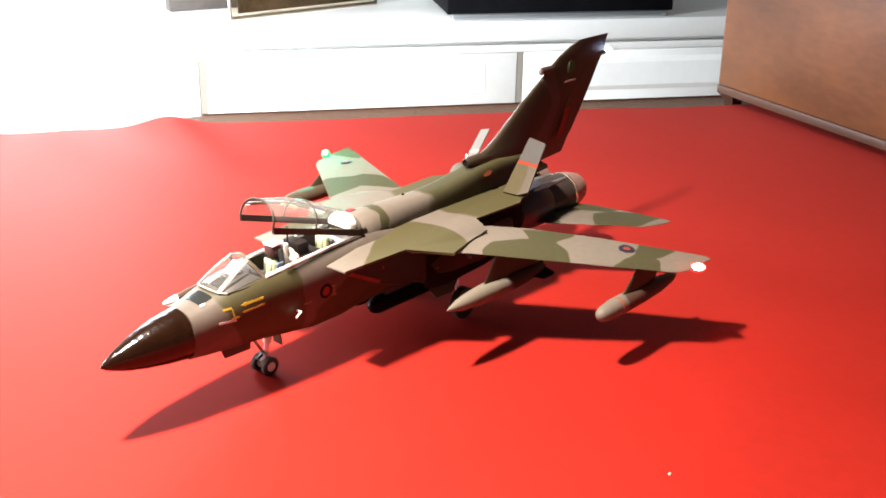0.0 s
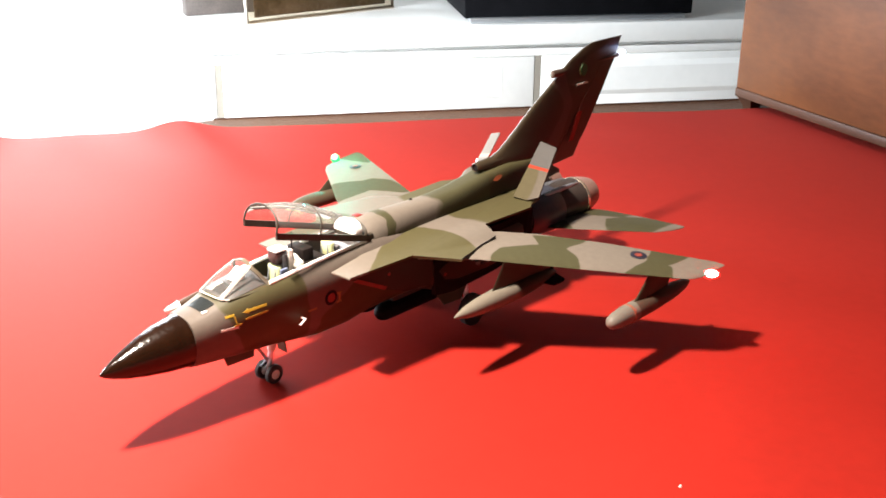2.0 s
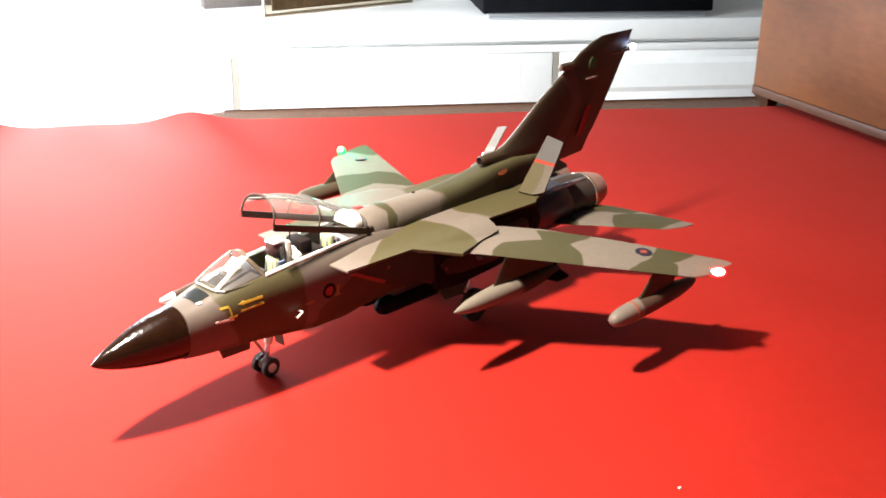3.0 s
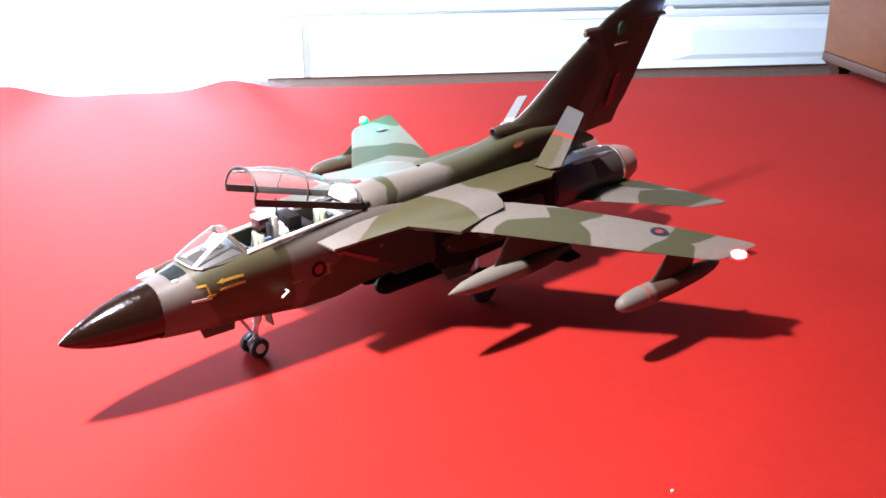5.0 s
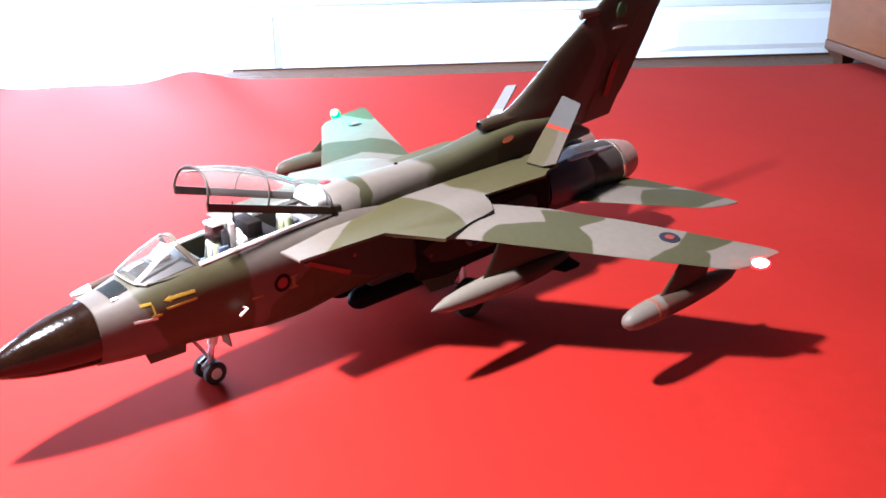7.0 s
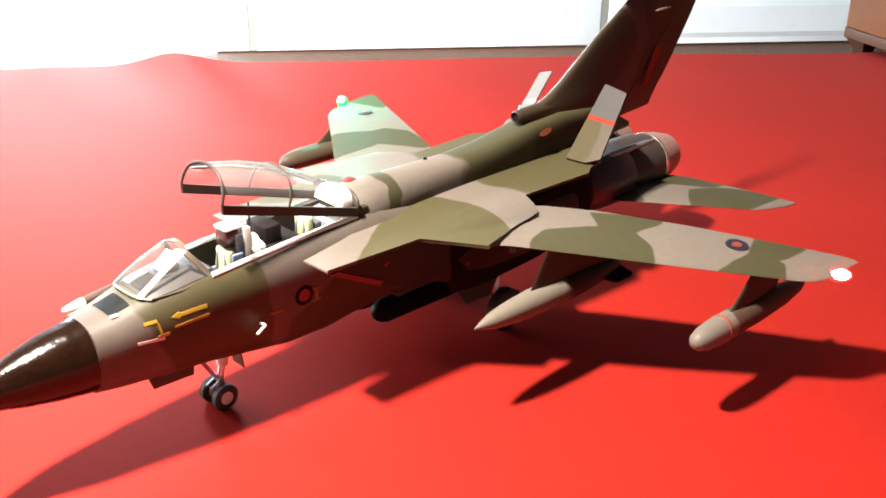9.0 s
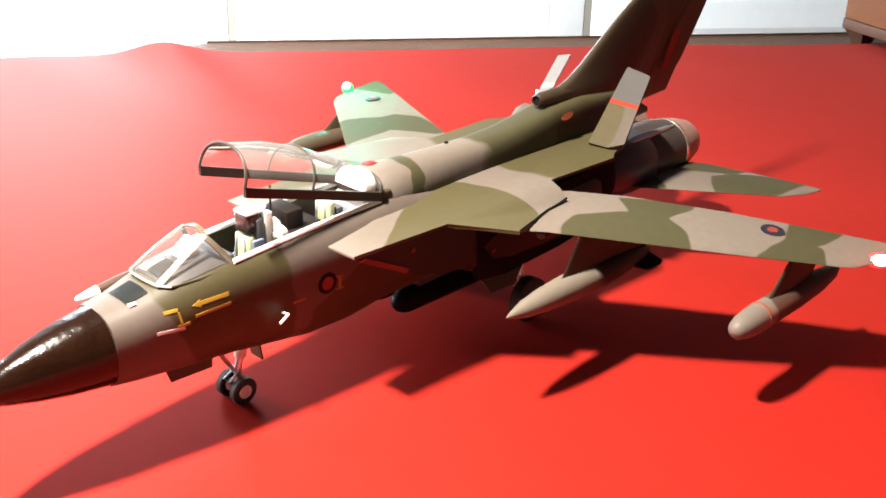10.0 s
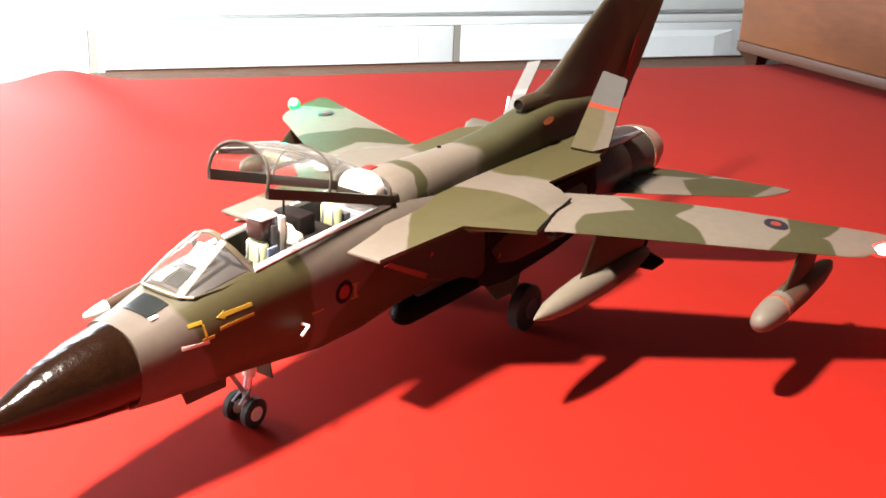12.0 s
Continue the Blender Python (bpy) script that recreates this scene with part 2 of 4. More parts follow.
ROUNDEL_RED = material("roundel_red", (0.1520, 0.0240, 0.0152), 0.5, vary=0.1, scale=300)
BAND = material("dull_orange_band", (0.1896, 0.0632, 0.0348), 0.5, vary=0.15, scale=300)
RUDDER_RED = material("rudder_red", (0.2300, 0.0110, 0.0070), 0.5, vary=0.1, scale=300)
MARK_RED = material("marking_red", (0.1390, 0.0076, 0.0044), 0.5, vary=0.1, scale=300)
SHADED_YELLOW = material("shaded_yellow", (0.1600, 0.1000, 0.0240), 0.5, vary=0.15, scale=300)
SHADED_BLUE = material("shaded_marking_blue", (0.004, 0.004, 0.008), 0.6, spec=0.1, vary=0.1, scale=300)
MARK_BLUE = material("marking_blue", (0.009, 0.008, 0.016), 0.5, vary=0.1, scale=300)
BADGE_RIM = material("badge_rim", (0.055, 0.044, 0.012), 0.5, vary=0.15, scale=300)
MARK_GREEN = material("marking_green", (0.0200, 0.1300, 0.0500), 0.5, vary=0.1, scale=300)
MARK_WHITE = material("marking_white", (0.52, 0.48, 0.43), 0.5, vary=0.05, scale=300)
PALE_PANEL = material("pale_panel_paint", (0.1600, 0.1600, 0.1640), 0.6, spec=0.1, vary=0.05, scale=150)
LIT_BRAKE_BAND = material("lit_orange", (0.2160, 0.1280, 0.1080), 0.5, vary=0.08, scale=300)
ORANGE = material("marking_orange", (0.2160, 0.0208, 0.0064), 0.6, spec=0.1, vary=0.05, scale=300)
CUSHION = material("seat_cushion", (0.55, 0.56, 0.30), 0.7, vary=0.15, scale=250, bump=0.2)
SEAT_BLUE = material("harness_blue", (0.15, 0.18, 0.28), 0.6, vary=0.15, scale=250)
SEAT_BLACK = material("headrest_black", (0.009, 0.006, 0.005), 0.7, vary=0.3, scale=200, spec=0.1)
HEADREST = material("headrest_brown", (0.045, 0.022, 0.020), 0.25, vary=0.3, scale=200)
BLUE_STEEL = material("blued_steel", (0.0480, 0.0510, 0.0680), 0.34, metal=0.15, vary=0.15, scale=200)
PALE_BLUE = material("pale_blue_grey", (0.24, 0.255, 0.29), 0.5, vary=0.1, scale=200)
HOOD = material("hood_grey_brown", (0.0136, 0.0096, 0.0088), 0.5, vary=0.3, scale=150)
FRAME_PAINT = camouflage("canopy_frame_paint", [(5, 5, 1, 1)], (0, 1), light=(0.0360, 0.0290, 0.0210))
ARCH_PAINT = camouflage("arch_paint", [(5, 5, 1, 1)], (0, 1), light=(0.0840, 0.0656, 0.0440))
GLASS = glass("canopy_glass", (0.95, 0.98, 0.96), haze=0.11)
SCREEN_GLASS = glass("windscreen_glass", (0.95, 0.95, 0.93), 0.04, haze=0.04)
ACRYLIC = glass("clear_acrylic", (0.92, 0.86, 0.76), 0.08)


# ---- mesh helpers ----
def part(name, bm, mat, parent=None, label="", smooth=True):
    bmesh.ops.recalc_face_normals(bm, faces=bm.faces)
    me = bpy.data.meshes.new(name)
    bm.to_mesh(me)
    bm.free()
    me.materials.append(mat)
    if smooth:
        me.shade_smooth()
        me.set_sharp_from_angle(angle=radians(38))
    ob = new(name, me)
    if parent is not None:
        ob.parent = parent
    if label:
        ob["label"] = label
    return ob


def thing(name, label, category, group="", kind=""):
    ob = new(name)
    ob.empty_display_size = 0.01
    return tagged(ob, label, category, group, kind)


def block(lo, hi, bevel=0.0, m=None, bm=None):
    bm = bm or bmesh.new()
    c = [(a + b) / 2 for a, b in zip(lo, hi)]
    s = [b - a for a, b in zip(lo, hi)]
    r = bmesh.ops.create_cube(bm, size=1, matrix=Matrix.Translation(c) @ Matrix.Diagonal((*s, 1)))
    if bevel:
        edges = {e for v in r["verts"] for e in v.link_edges}
        bmesh.ops.bevel(bm, geom=list(edges), offset=bevel, segments=2, affect="EDGES", profile=0.5)
    if m is not None:
        bmesh.ops.transform(bm, matrix=m, verts=bm.verts)
    return bm


def loft(rings, bm=None, caps=True, closed=True):
    """Skin over rings of equally many points."""
    bm = bm or bmesh.new()
    vs = [[bm.verts.new(p) for p in ring] for ring in rings]
    n = len(rings[0])
    for a, b in zip(vs, vs[1:]):
        for i in range(n if closed else n - 1):
            j = (i + 1) % n
            bm.faces.new((a[i], a[j], b[j], b[i]))
    if caps:
        bm.faces.new(vs[0])
        bm.faces.new(vs[-1])
    return bm


def turned(profile, centre=(0, 0), n=28, caps=True, sy=1.0, bm=None):
    """A body turned round an axis along x: profile of (x, radius), centre (y, z)."""
    rings = [[(x, centre[0] + sy * r * math.cos(2 * math.pi * i / n), centre[1] + r * math.sin(2 * math.pi * i / n)) for i in range(n)] for x, r in profile]
    return loft(rings, bm, caps)


def tube(points, r, n=8, bm=None):
    pts = [Vector(p) for p in points]
    rings = []
    for i, p in enumerate(pts):
        d = (pts[min(i + 1, len(pts) - 1)] - pts[max(i - 1, 0)]).normalized()
        q = d.to_track_quat("Z", "Y")
        rings.append([p + q @ Vector((r * math.cos(2 * math.pi * k / n), r * math.sin(2 * math.pi * k / n), 0)) for k in range(n)])
    return loft(rings, bm)


def prism(outline, z0, z1, bevel=0.0, bm=None):
    """An upright prism over an outline of (x, y)."""
    bm = bm or bmesh.new()
    a = [bm.verts.new((x, y, z0)) for x, y in outline]
    b = [bm.verts.new((x, y, z1)) for x, y in outline]
    n = len(outline)
    bm.faces.new(a)
    bm.faces.new(b)
    side = []
    for i in range(n):
        j = (i + 1) % n
        bm.faces.new((a[i], a[j], b[j], b[i]))
    if bevel:
        edges = [e for e in bm.edges if abs(e.verts[0].co.z - e.verts[1].co.z) < 1e-9]
        bmesh.ops.bevel(bm, geom=edges, offset=bevel, segments=2, affect="EDGES", profile=0.5)
    return bm


def slab(corners, thick, bm=None):
    """A plate of some thickness below four or more corners in space."""
    bm = bm or bmesh.new()
    pts = [Vector(c) for c in corners]
    nrm = (pts[1] - pts[0]).cross(pts[2] - pts[0]).normalized() * thick
    a = [bm.verts.new(p) for p in pts]
    b = [bm.verts.new(p - nrm) for p in pts]
    n = len(pts)
    bm.faces.new(a)
    bm.faces.new(b)
    for i in range(n):
        j = (i + 1) % n
        bm.faces.new((a[i], a[j], b[j], b[i]))
    return bm


def ball(centre, r, n=16, bm=None):
    bm = bm or bmesh.new()
    bmesh.ops.create_uvsphere(bm, u_segments=n, v_segments=n // 2, radius=r, matrix=Matrix.Translation(centre))
    return bm


AIRFOIL = [(0.0, 0.0), (0.02, 0.28), (0.08, 0.5), (0.2, 0.8), (0.4, 1.0), (0.65, 0.75), (0.85, 0.36), (1.0, 0.06)]


def foil(stations, flip=False):
    """A wing, fin or tail: stations of (leading edge point, trailing edge point, thickness direction, thickness)."""
    rings = []
    for le, te, d, th in stations:
        le, te, d = Vector(le), Vector(te), Vector(d)
        top = [le.lerp(te, c) + d * (th / 2 * h) for c, h in AIRFOIL]
        low = [le.lerp(te, c) - d * (th / 2 * h) for c, h in reversed(AIRFOIL[1:])]
        rings.append(top + low)
    return loft(rings)


# ---- room ----
def room_piece(name, lo, hi, mat, bevel=0.0, kind="structure", label="", category=""):
    ob = part(name, block(lo, hi, bevel), mat, smooth=False)
    ob.matrix_world = ROOM
    return tagged(ob, label, category, kind=kind)


room_piece("floor", (-0.9, -2.3, -0.80), (2.9, 2.25, -0.75), FLOOR, label="brown wooden boards under the table", category="floor")
room_piece("ceiling", (-0.9, -2.3, 1.65), (2.9, 2.25, 1.70), LOW_BOUNCE_CEILING, label="unseen ceiling, darkened to hold back bounced light", category="ceiling")
room_piece("wall_front", (-0.9, -2.38, -0.75), (2.9, -2.3, 1.65), LOW_BOUNCE_WALL, label="unseen wall, darkened to hold back bounced light", category="wall")
room_piece("wall_right", (2.9, -2.38, -0.75), (2.98, 2.33, 1.65), LOW_BOUNCE_WALL, label="unseen wall, darkened to hold back bounced light", category="wall")


def pierced_wall(name, pieces, label):
    """A wall of four blocks round one opening."""
    bm = bmesh.new()
    for lo, hi in pieces:
        block(lo, hi, bm=bm)
    wall = part(name, bm, WALL, smooth=False)
    wall.matrix_world = ROOM
    tagged(wall, label, "wall", kind="structure")


pierced_wall("wall_left", [((-0.98, -2.38, -0.75), (-0.9, 2.33, -0.22)), ((-0.98, -2.38, 0.42), (-0.9, 2.33, 1.65)),
                           ((-0.98, -2.38, -0.22), (-0.9, 0.68, 0.42)), ((-0.98, 1.32, -0.22), (-0.9, 2.33, 0.42))], "plain wall, greyed to cut bounce, with a window opening")
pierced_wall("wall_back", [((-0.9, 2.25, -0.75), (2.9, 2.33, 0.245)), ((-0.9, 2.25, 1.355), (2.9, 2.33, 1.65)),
                           ((-0.9, 2.25, 0.245), (-0.785, 2.33, 1.355)), ((-0.055, 2.25, 0.245), (2.9, 2.33, 1.355))], "plain wall, greyed to cut bounce, with an opening added for the glare lamp")

# ---- table ----
FOOT_WOOD = wood("dark_foot_wood", (0.020, 0.008, 0.004), (0.045, 0.018, 0.009), 0, 0.7, spec=0.1)
table = thing("table", "brown varnished wooden table under a red cloth", "table")
table.matrix_world = ROOM
CORNER = [(0.060, 0.7592), (0.044, 0.7540), (0.028, 0.7400), (0.012, 0.7200), (-0.005, 0.7000), (-0.03, 0.6880)]
part("tabletop", prism([(-0.70, -1.05), (1.24, -1.05), (1.24, 0.7592)] + CORNER + [(-0.70, 0.6880)], -0.030, -0.0025, 0.001), TABLE, table)
part("edge_shadow_strip", block((0.060, 0.7594, -0.029), (1.24, 0.7640, -0.0015), 0.001), FOOT_WOOD, table, "dark strip for the shadow line at the table's edge")
for lu in (-0.62, 1.15):
    for lv in (-0.97, 0.60):
        part("leg", block((lu, lv, -0.75), (lu + 0.06, lv + 0.06, -0.030), 0.004), TABLE, table)
part("apron", block((-0.56, 0.605, -0.11), (1.15, 0.620, -0.030)), TABLE, table)
part("apron", block((-0.56, -0.955, -0.11), (1.15, -0.935, -0.030)), TABLE, table)


# ---- red cloth ----
def cloth_height(u, v):
    rise = max(0.0, min(1.0, (v - 0.50) / 0.21)) ** 1.6
    z = 0.0
    u -= 0.40 * (0.71 - v) if u > -0.1 else 0.0
    for cu, h, w in ((0.022, 0.011, 0.035), (-0.225, 0.016, 0.045), (-0.11, 0.003, 0.04), (0.30, 0.0012, 0.08), (0.56, 0.0012, 0.05)):
        z += h * math.exp(-((u - cu) / w) ** 2) * rise
    z += 0.0009 * (noise.noise((u * 5, v * 5, 0.3)) + 0.4) * max(0.0, min(1, (v - 0.3) / 0.3))
    return max(z, 0)


cloth = bmesh.new()
NU, NV = 150, 110
grid = []
for i in range(NU + 1):
    u0 = -0.245 + 1.035 * i / NU
    far = 0.709 + 0.003 * math.sin(u0 * 17 + 1) - 0.012 * max(0.0, min(1, (0.0 - u0) / 0.12)) ** 2 - 0.010 * max(0.0, u0 - 0.45)
    row = []
    for j in range(NV + 1):
        v = -0.98 + (far + 0.98) * (j / NV) ** 0.7
        reach = 0.860
        u = -0.245 + (reach + 0.245) * i / NU
        row.append(cloth.verts.new((u, v, cloth_height(u, v))))
    grid.append(row)
for i in range(NU):
    for j in range(NV):
        cloth.faces.new((grid[i][j], grid[i + 1][j], grid[i + 1][j + 1], grid[i][j + 1]))
low = bmesh.ops.extrude_face_region(cloth, geom=cloth.faces[:])
bmesh.ops.translate(cloth, vec=(0, 0, -0.0016), verts=[g for g in low["geom"] if isinstance(g, bmesh.types.BMVert)])
red = part("red_cloth", cloth, RED_CLOTH)
red.matrix_world = ROOM
tagged(red, "plain red felt cloth with a wavy far edge", "cloth")
speck = part("fluff_speck", ball((0.2061, -0.2757, 0.0004), 0.0011, 8), MARK_WHITE)
tagged(speck, "tiny pale speck of fluff on the red cloth", "fluff")

# ---- wooden chest with feet ----

BASE_WOOD = wood("base_wood", (0.030, 0.012, 0.006), (0.055, 0.024, 0.013), 1, 0.5, scale=0.6, spec=0.15, stretch=0.3)
chest = thing("wooden_chest", "orange-brown varnished wooden chest on short dark feet on the table", "chest")
chest.matrix_world = pose(1.0155, 0.1390, -0.0025, 0, 0, -21.3)
part("body", block((0.0, -0.42, 0.0250), (0.22, 0.0, 0.32), 0.002), BOX_WOOD, chest)
part("base_moulding", block((-0.0006, -0.4206, 0.0140), (0.2206, 0.0006, 0.0250), 0.0012), BASE_WOOD, chest, "dull brown base moulding")
part("bottom_board", block((0.010, -0.410, 0.0110), (0.210, -0.010, 0.0140)), FOOT_WOOD, chest)
for fx, fy in ((0.002, -0.028), (0.002, -0.418), (0.192, -0.418), (0.192, -0.028)):
    part("foot", loft([[(fx + k, fy + k, z), (fx + 0.026 - k, fy + k, z), (fx + 0.026 - k, fy + 0.026 - k, z), (fx + k, fy + 0.026 - k, z)] for k, z in ((0.006, 0.0), (0.005, 0.004), (0.001, 0.0110), (-0.001, 0.0140))]), FOOT_WOOD, chest)

# ---- white sideboard ----
FRONT = 1.748
board = thing("sideboard", "white painted sideboard with raised-panel drawer fronts", "sideboard")
board.matrix_world = ROOM
part("top_board", block((-0.89, FRONT - 0.012, -0.1345), (1.85, FRONT + 0.45, -0.090), 0.004), WHITE, board)
part("carcass", block((-0.88, FRONT + 0.022, -0.75), (1.83, FRONT + 0.44, -0.1345)), WHITE, board)
part("rail", block((-0.88, FRONT + 0.001, -0.1605), (1.83, FRONT + 0.022, -0.1445), 0.002), WHITE, board)


def drawer_front(u0, u1, z0, z1):
    bm = block((u0, FRONT, z0), (u1, FRONT + 0.0215, z1), 0.003)
    d = part("drawer_front", bm, WHITE, board)
    k, kb, kt = 0.070, 0.066, 0.016
    ring = lambda a, y: [(u0 + k + 4 * a, y, z0 + kb + a), (u1 - k - 4 * a, y, z0 + kb + a), (u1 - k - 4 * a, y, z1 - kt - a), (u0 + k + 4 * a, y, z1 - kt - a)]
    part("raised_panel", loft([ring(0, FRONT + 0.001), ring(0, FRONT - 0.0005), ring(0.011, FRONT - 0.0060)]), WHITE, d, smooth=False)


for c in range(-1, 3):
    u0 = 0.0550 + 0.675 * c
    drawer_front(u0 + 0.0068, u0 + 0.6680, -0.316, -0.1612)
    drawer_front(u0 + 0.0068, u0 + 0.6680, -0.455, -0.324)
    drawer_front(u0 + 0.0068, u0 + 0.6680, -0.735, -0.467)
for c in range(-1, 4):
    u0 = 0.0550 + 0.675 * c
    part("divider", block((u0 - 0.0065, FRONT + 0.0010, -0.74), (u0 + 0.0065, FRONT + 0.0218, -0.160)), DIVIDER, board)

# things on the sideboard
player = thing("media_player", "black media player with a silver front lip on the sideboard", "media player")
player.matrix_world = ROOM @ pose(0.575, FRONT + 0.001, -0.090)
part("casing", block((-0.005, 0.012, 0.010), (0.500, 0.30, 0.085), 0.004), BLACK, player)
part("front_lip", block((0.005, 0.0, 0.002), (0.480, 0.030, 0.012), 0.002), SILVER, player)
for fu in (0.03, 0.45):
    for fv in (0.03, 0.26):
        part("foot", block((fu - 0.01, fv - 0.01, 0.0), (fu + 0.01, fv + 0.01, 0.010)), BLACK, player)
holder = thing("picture_holder", "clear acrylic holder with a brown card standing on the sideboard", "picture frame")
holder.matrix_world = pose(1.1983, 1.3543, -0.090, -6, 0, -12.5)
part("front_sheet", block((0.0, 0.0, 0.0), (0.36, 0.012, 0.16), 0.003), ACRYLIC, holder)
part("card", block((0.022, 0.0125, 0.012), (0.345, 0.0145, 0.15)), material("brown_card", (0.20, 0.162, 0.13), 0.6, vary=0.5, scale=16), holder)
part("rim", tube([(0.0, 0.006, 0.16), (0.0, 0.006, 0.002), (0.36, 0.006, 0.002), (0.36, 0.006, 0.16)], 0.006), material("cream_rim", (0.42, 0.37, 0.31), 0.3), holder)
books = part("book", block((0, 0, 0), (0.150, 0.035, 0.16), 0.002), material("book_cover", (0.070, 0.056, 0.050), 0.6, vary=0.3, scale=25))
books.matrix_world = pose(1.163, 1.520, -0.090, 0, 0, -23)
tagged(books, "grey-brown book standing on the sideboard", "book")

# ---- the model jet ----
jet = thing("model_jet", "model swing-wing jet in olive and stone camouflage, canopy open", "model aircraft")

SKIN = camouflage("fuselage_camouflage_shaded", [
    [(0.0795, 0.0745), (0.0880, 0.0920), (0.1395, 0.0920), (0.1470, 0.0250), (0.1040, 0.0250), (0.0885, 0.0500)],
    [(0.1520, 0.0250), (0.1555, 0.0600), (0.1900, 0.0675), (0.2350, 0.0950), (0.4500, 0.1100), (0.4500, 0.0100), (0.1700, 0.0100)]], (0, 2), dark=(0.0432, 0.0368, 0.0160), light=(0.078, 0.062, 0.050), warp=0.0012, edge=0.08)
SPINE_SKIN = camouflage("spine_camouflage", [(0.2335, 0.0, 0.0065, 0.05), (0.318, 0.0, 0.033, 0.05), (0.40, 0.0, 0.05, 0.05)], (0, 1))
WING_SKIN = camouflage("wing_camouflage", [
    [(0.2610, -0.0815), (0.2760, -0.0785), (0.3015, -0.0905), (0.3140, -0.1050), (0.3085, -0.1235), (0.2950, -0.1350), (0.2500, -0.0950)],
    [(0.3020, -0.0940), (0.3150, -0.0770), (0.3450, -0.1050), (0.3360, -0.1095), (0.3120, -0.1090)],
    [(0.3450, -0.1570), (0.3100, -0.1555), (0.3330, -0.1870), (0.3520, -0.1735)],
    [(0.3380, -0.1590), (0.3800, -0.1420), (0.3920, -0.1770), (0.3630, -0.1725), (0.3450, -0.1745)],
    [(0.2750, 0.0980), (0.3029, 0.0952), (0.3184, 0.0965), (0.3330, 0.1213), (0.3195, 0.1400), (0.3000, 0.1400)],
    [(0.3184, 0.0961), (0.3335, 0.0722), (0.3450, 0.0700), (0.3520, 0.1050), (0.3441, 0.1199), (0.3280, 0.1220)],
    [(0.2720, 0.0800), (0.2979, 0.0672), (0.3248, 0.0551), (0.3350, 0.0530), (0.3308, 0.0585), (0.3071, 0.0755)],
    [(0.3760, 0.2050), (0.4100, 0.1900), (0.3850, 0.1580), (0.3740, 0.1550), (0.3720, 0.1750)]], (0, 1), warp=0.0006, blend=0.30, spec=0.08, rough=0.75)
GLOVE_SKIN = camouflage("glove_camouflage_lit", [
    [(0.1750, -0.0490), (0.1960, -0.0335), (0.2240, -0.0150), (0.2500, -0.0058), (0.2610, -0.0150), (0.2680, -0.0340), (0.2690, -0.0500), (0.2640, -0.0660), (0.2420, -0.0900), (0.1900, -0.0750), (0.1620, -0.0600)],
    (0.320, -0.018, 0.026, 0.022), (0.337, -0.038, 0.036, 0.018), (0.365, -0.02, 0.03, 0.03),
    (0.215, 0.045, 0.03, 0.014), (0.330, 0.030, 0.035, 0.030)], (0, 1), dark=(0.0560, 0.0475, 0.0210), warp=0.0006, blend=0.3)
TAIL_SKIN = camouflage("tail_camouflage", [
    [(0.4372, -0.0590), (0.4553, -0.0690), (0.4640, -0.0800), (0.4720, -0.1050), (0.4420, -0.1030), (0.4150, -0.0770), (0.4270, -0.0654)],
    [(0.3700, -0.0180), (0.4150, -0.0290), (0.4030, -0.0510), (0.3700, -0.0350)],
    [(0.4270, -0.0340), (0.4700, -0.0200), (0.4700, -0.0690), (0.4510, -0.0670)],
    (0.39, 0.036, 0.012, 0.014), (0.445, 0.070, 0.022, 0.016)], (0, 1), warp=0.0005, blend=0.22)
FLANK_SHADE_SKIN = camouflage("flank_shade_paint", [(9, 9, 1, 1)], (0, 1), light=(0.0192, 0.0152, 0.0096))
ROOT_SKIN = camouflage("rear_spine_shaded", [(0.385, 0.0790, 0.062, 0.0150)], (0, 2), dark=(0.0300, 0.0215, 0.0128), light=(0.0480, 0.0418, 0.0190), edge=0.14)
BRAKE_SKIN = camouflage("airbrake_camouflage", [(0.3640, -0.0220, 0.020, 0.0145, 0)], (0, 1), dark=(0.0600, 0.0490, 0.0240), light=(0.0780, 0.0640, 0.0490), warp=0.0004, spec=0.05)
FIN_SKIN = camouflage("fin_camouflage", [
    [(0.3200, 0.0700), (0.3200, 0.1600), (0.4250, 0.1640), (0.4380, 0.1490), (0.4470, 0.1390), (0.4480, 0.1280), (0.4400, 0.1170), (0.4290, 0.1080), (0.3950, 0.0700)],
    [(0.4490, 0.1600), (0.4450, 0.2000), (0.5500, 0.2000), (0.5500, 0.1280), (0.4622, 0.1280)],
    [(0.4622, 0.1335), (0.5500, 0.1335), (0.5500, 0.0800), (0.4300, 0.0800)]], (0, 2),
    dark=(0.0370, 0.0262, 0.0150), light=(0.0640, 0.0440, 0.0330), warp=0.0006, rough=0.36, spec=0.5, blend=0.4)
TANK_SKIN = camouflage("tank_paint_shaded_tail", [(0.335, 0.047, 0.058, 0.06)], (0, 2), light=(0.1280, 0.1088, 0.0848), dark=(0.0316, 0.0266, 0.0164))
POD_SHADE_BROWN = camouflage("pod_shade_brown", [(9, 9, 1, 1)], (0, 1), light=(0.0601, 0.0442, 0.0278))
PROBE_BROWN = camouflage("probe_brown", [(9, 9, 1, 1)], (0, 1), light=(0.0400, 0.0224, 0.0128))
POD_SKIN = camouflage("pod_paint_dark_rear", [(0.360, 0.0405, 0.042, 0.03)], (0, 2), light=(0.1240, 0.1064, 0.0880), dark=(0.0560, 0.0350, 0.0240), edge=0.03)
OLIVE_PAINT = camouflage("olive_paint", [(9, 9, 1, 1)], (0, 1), light=(0.0442, 0.0392, 0.0227))


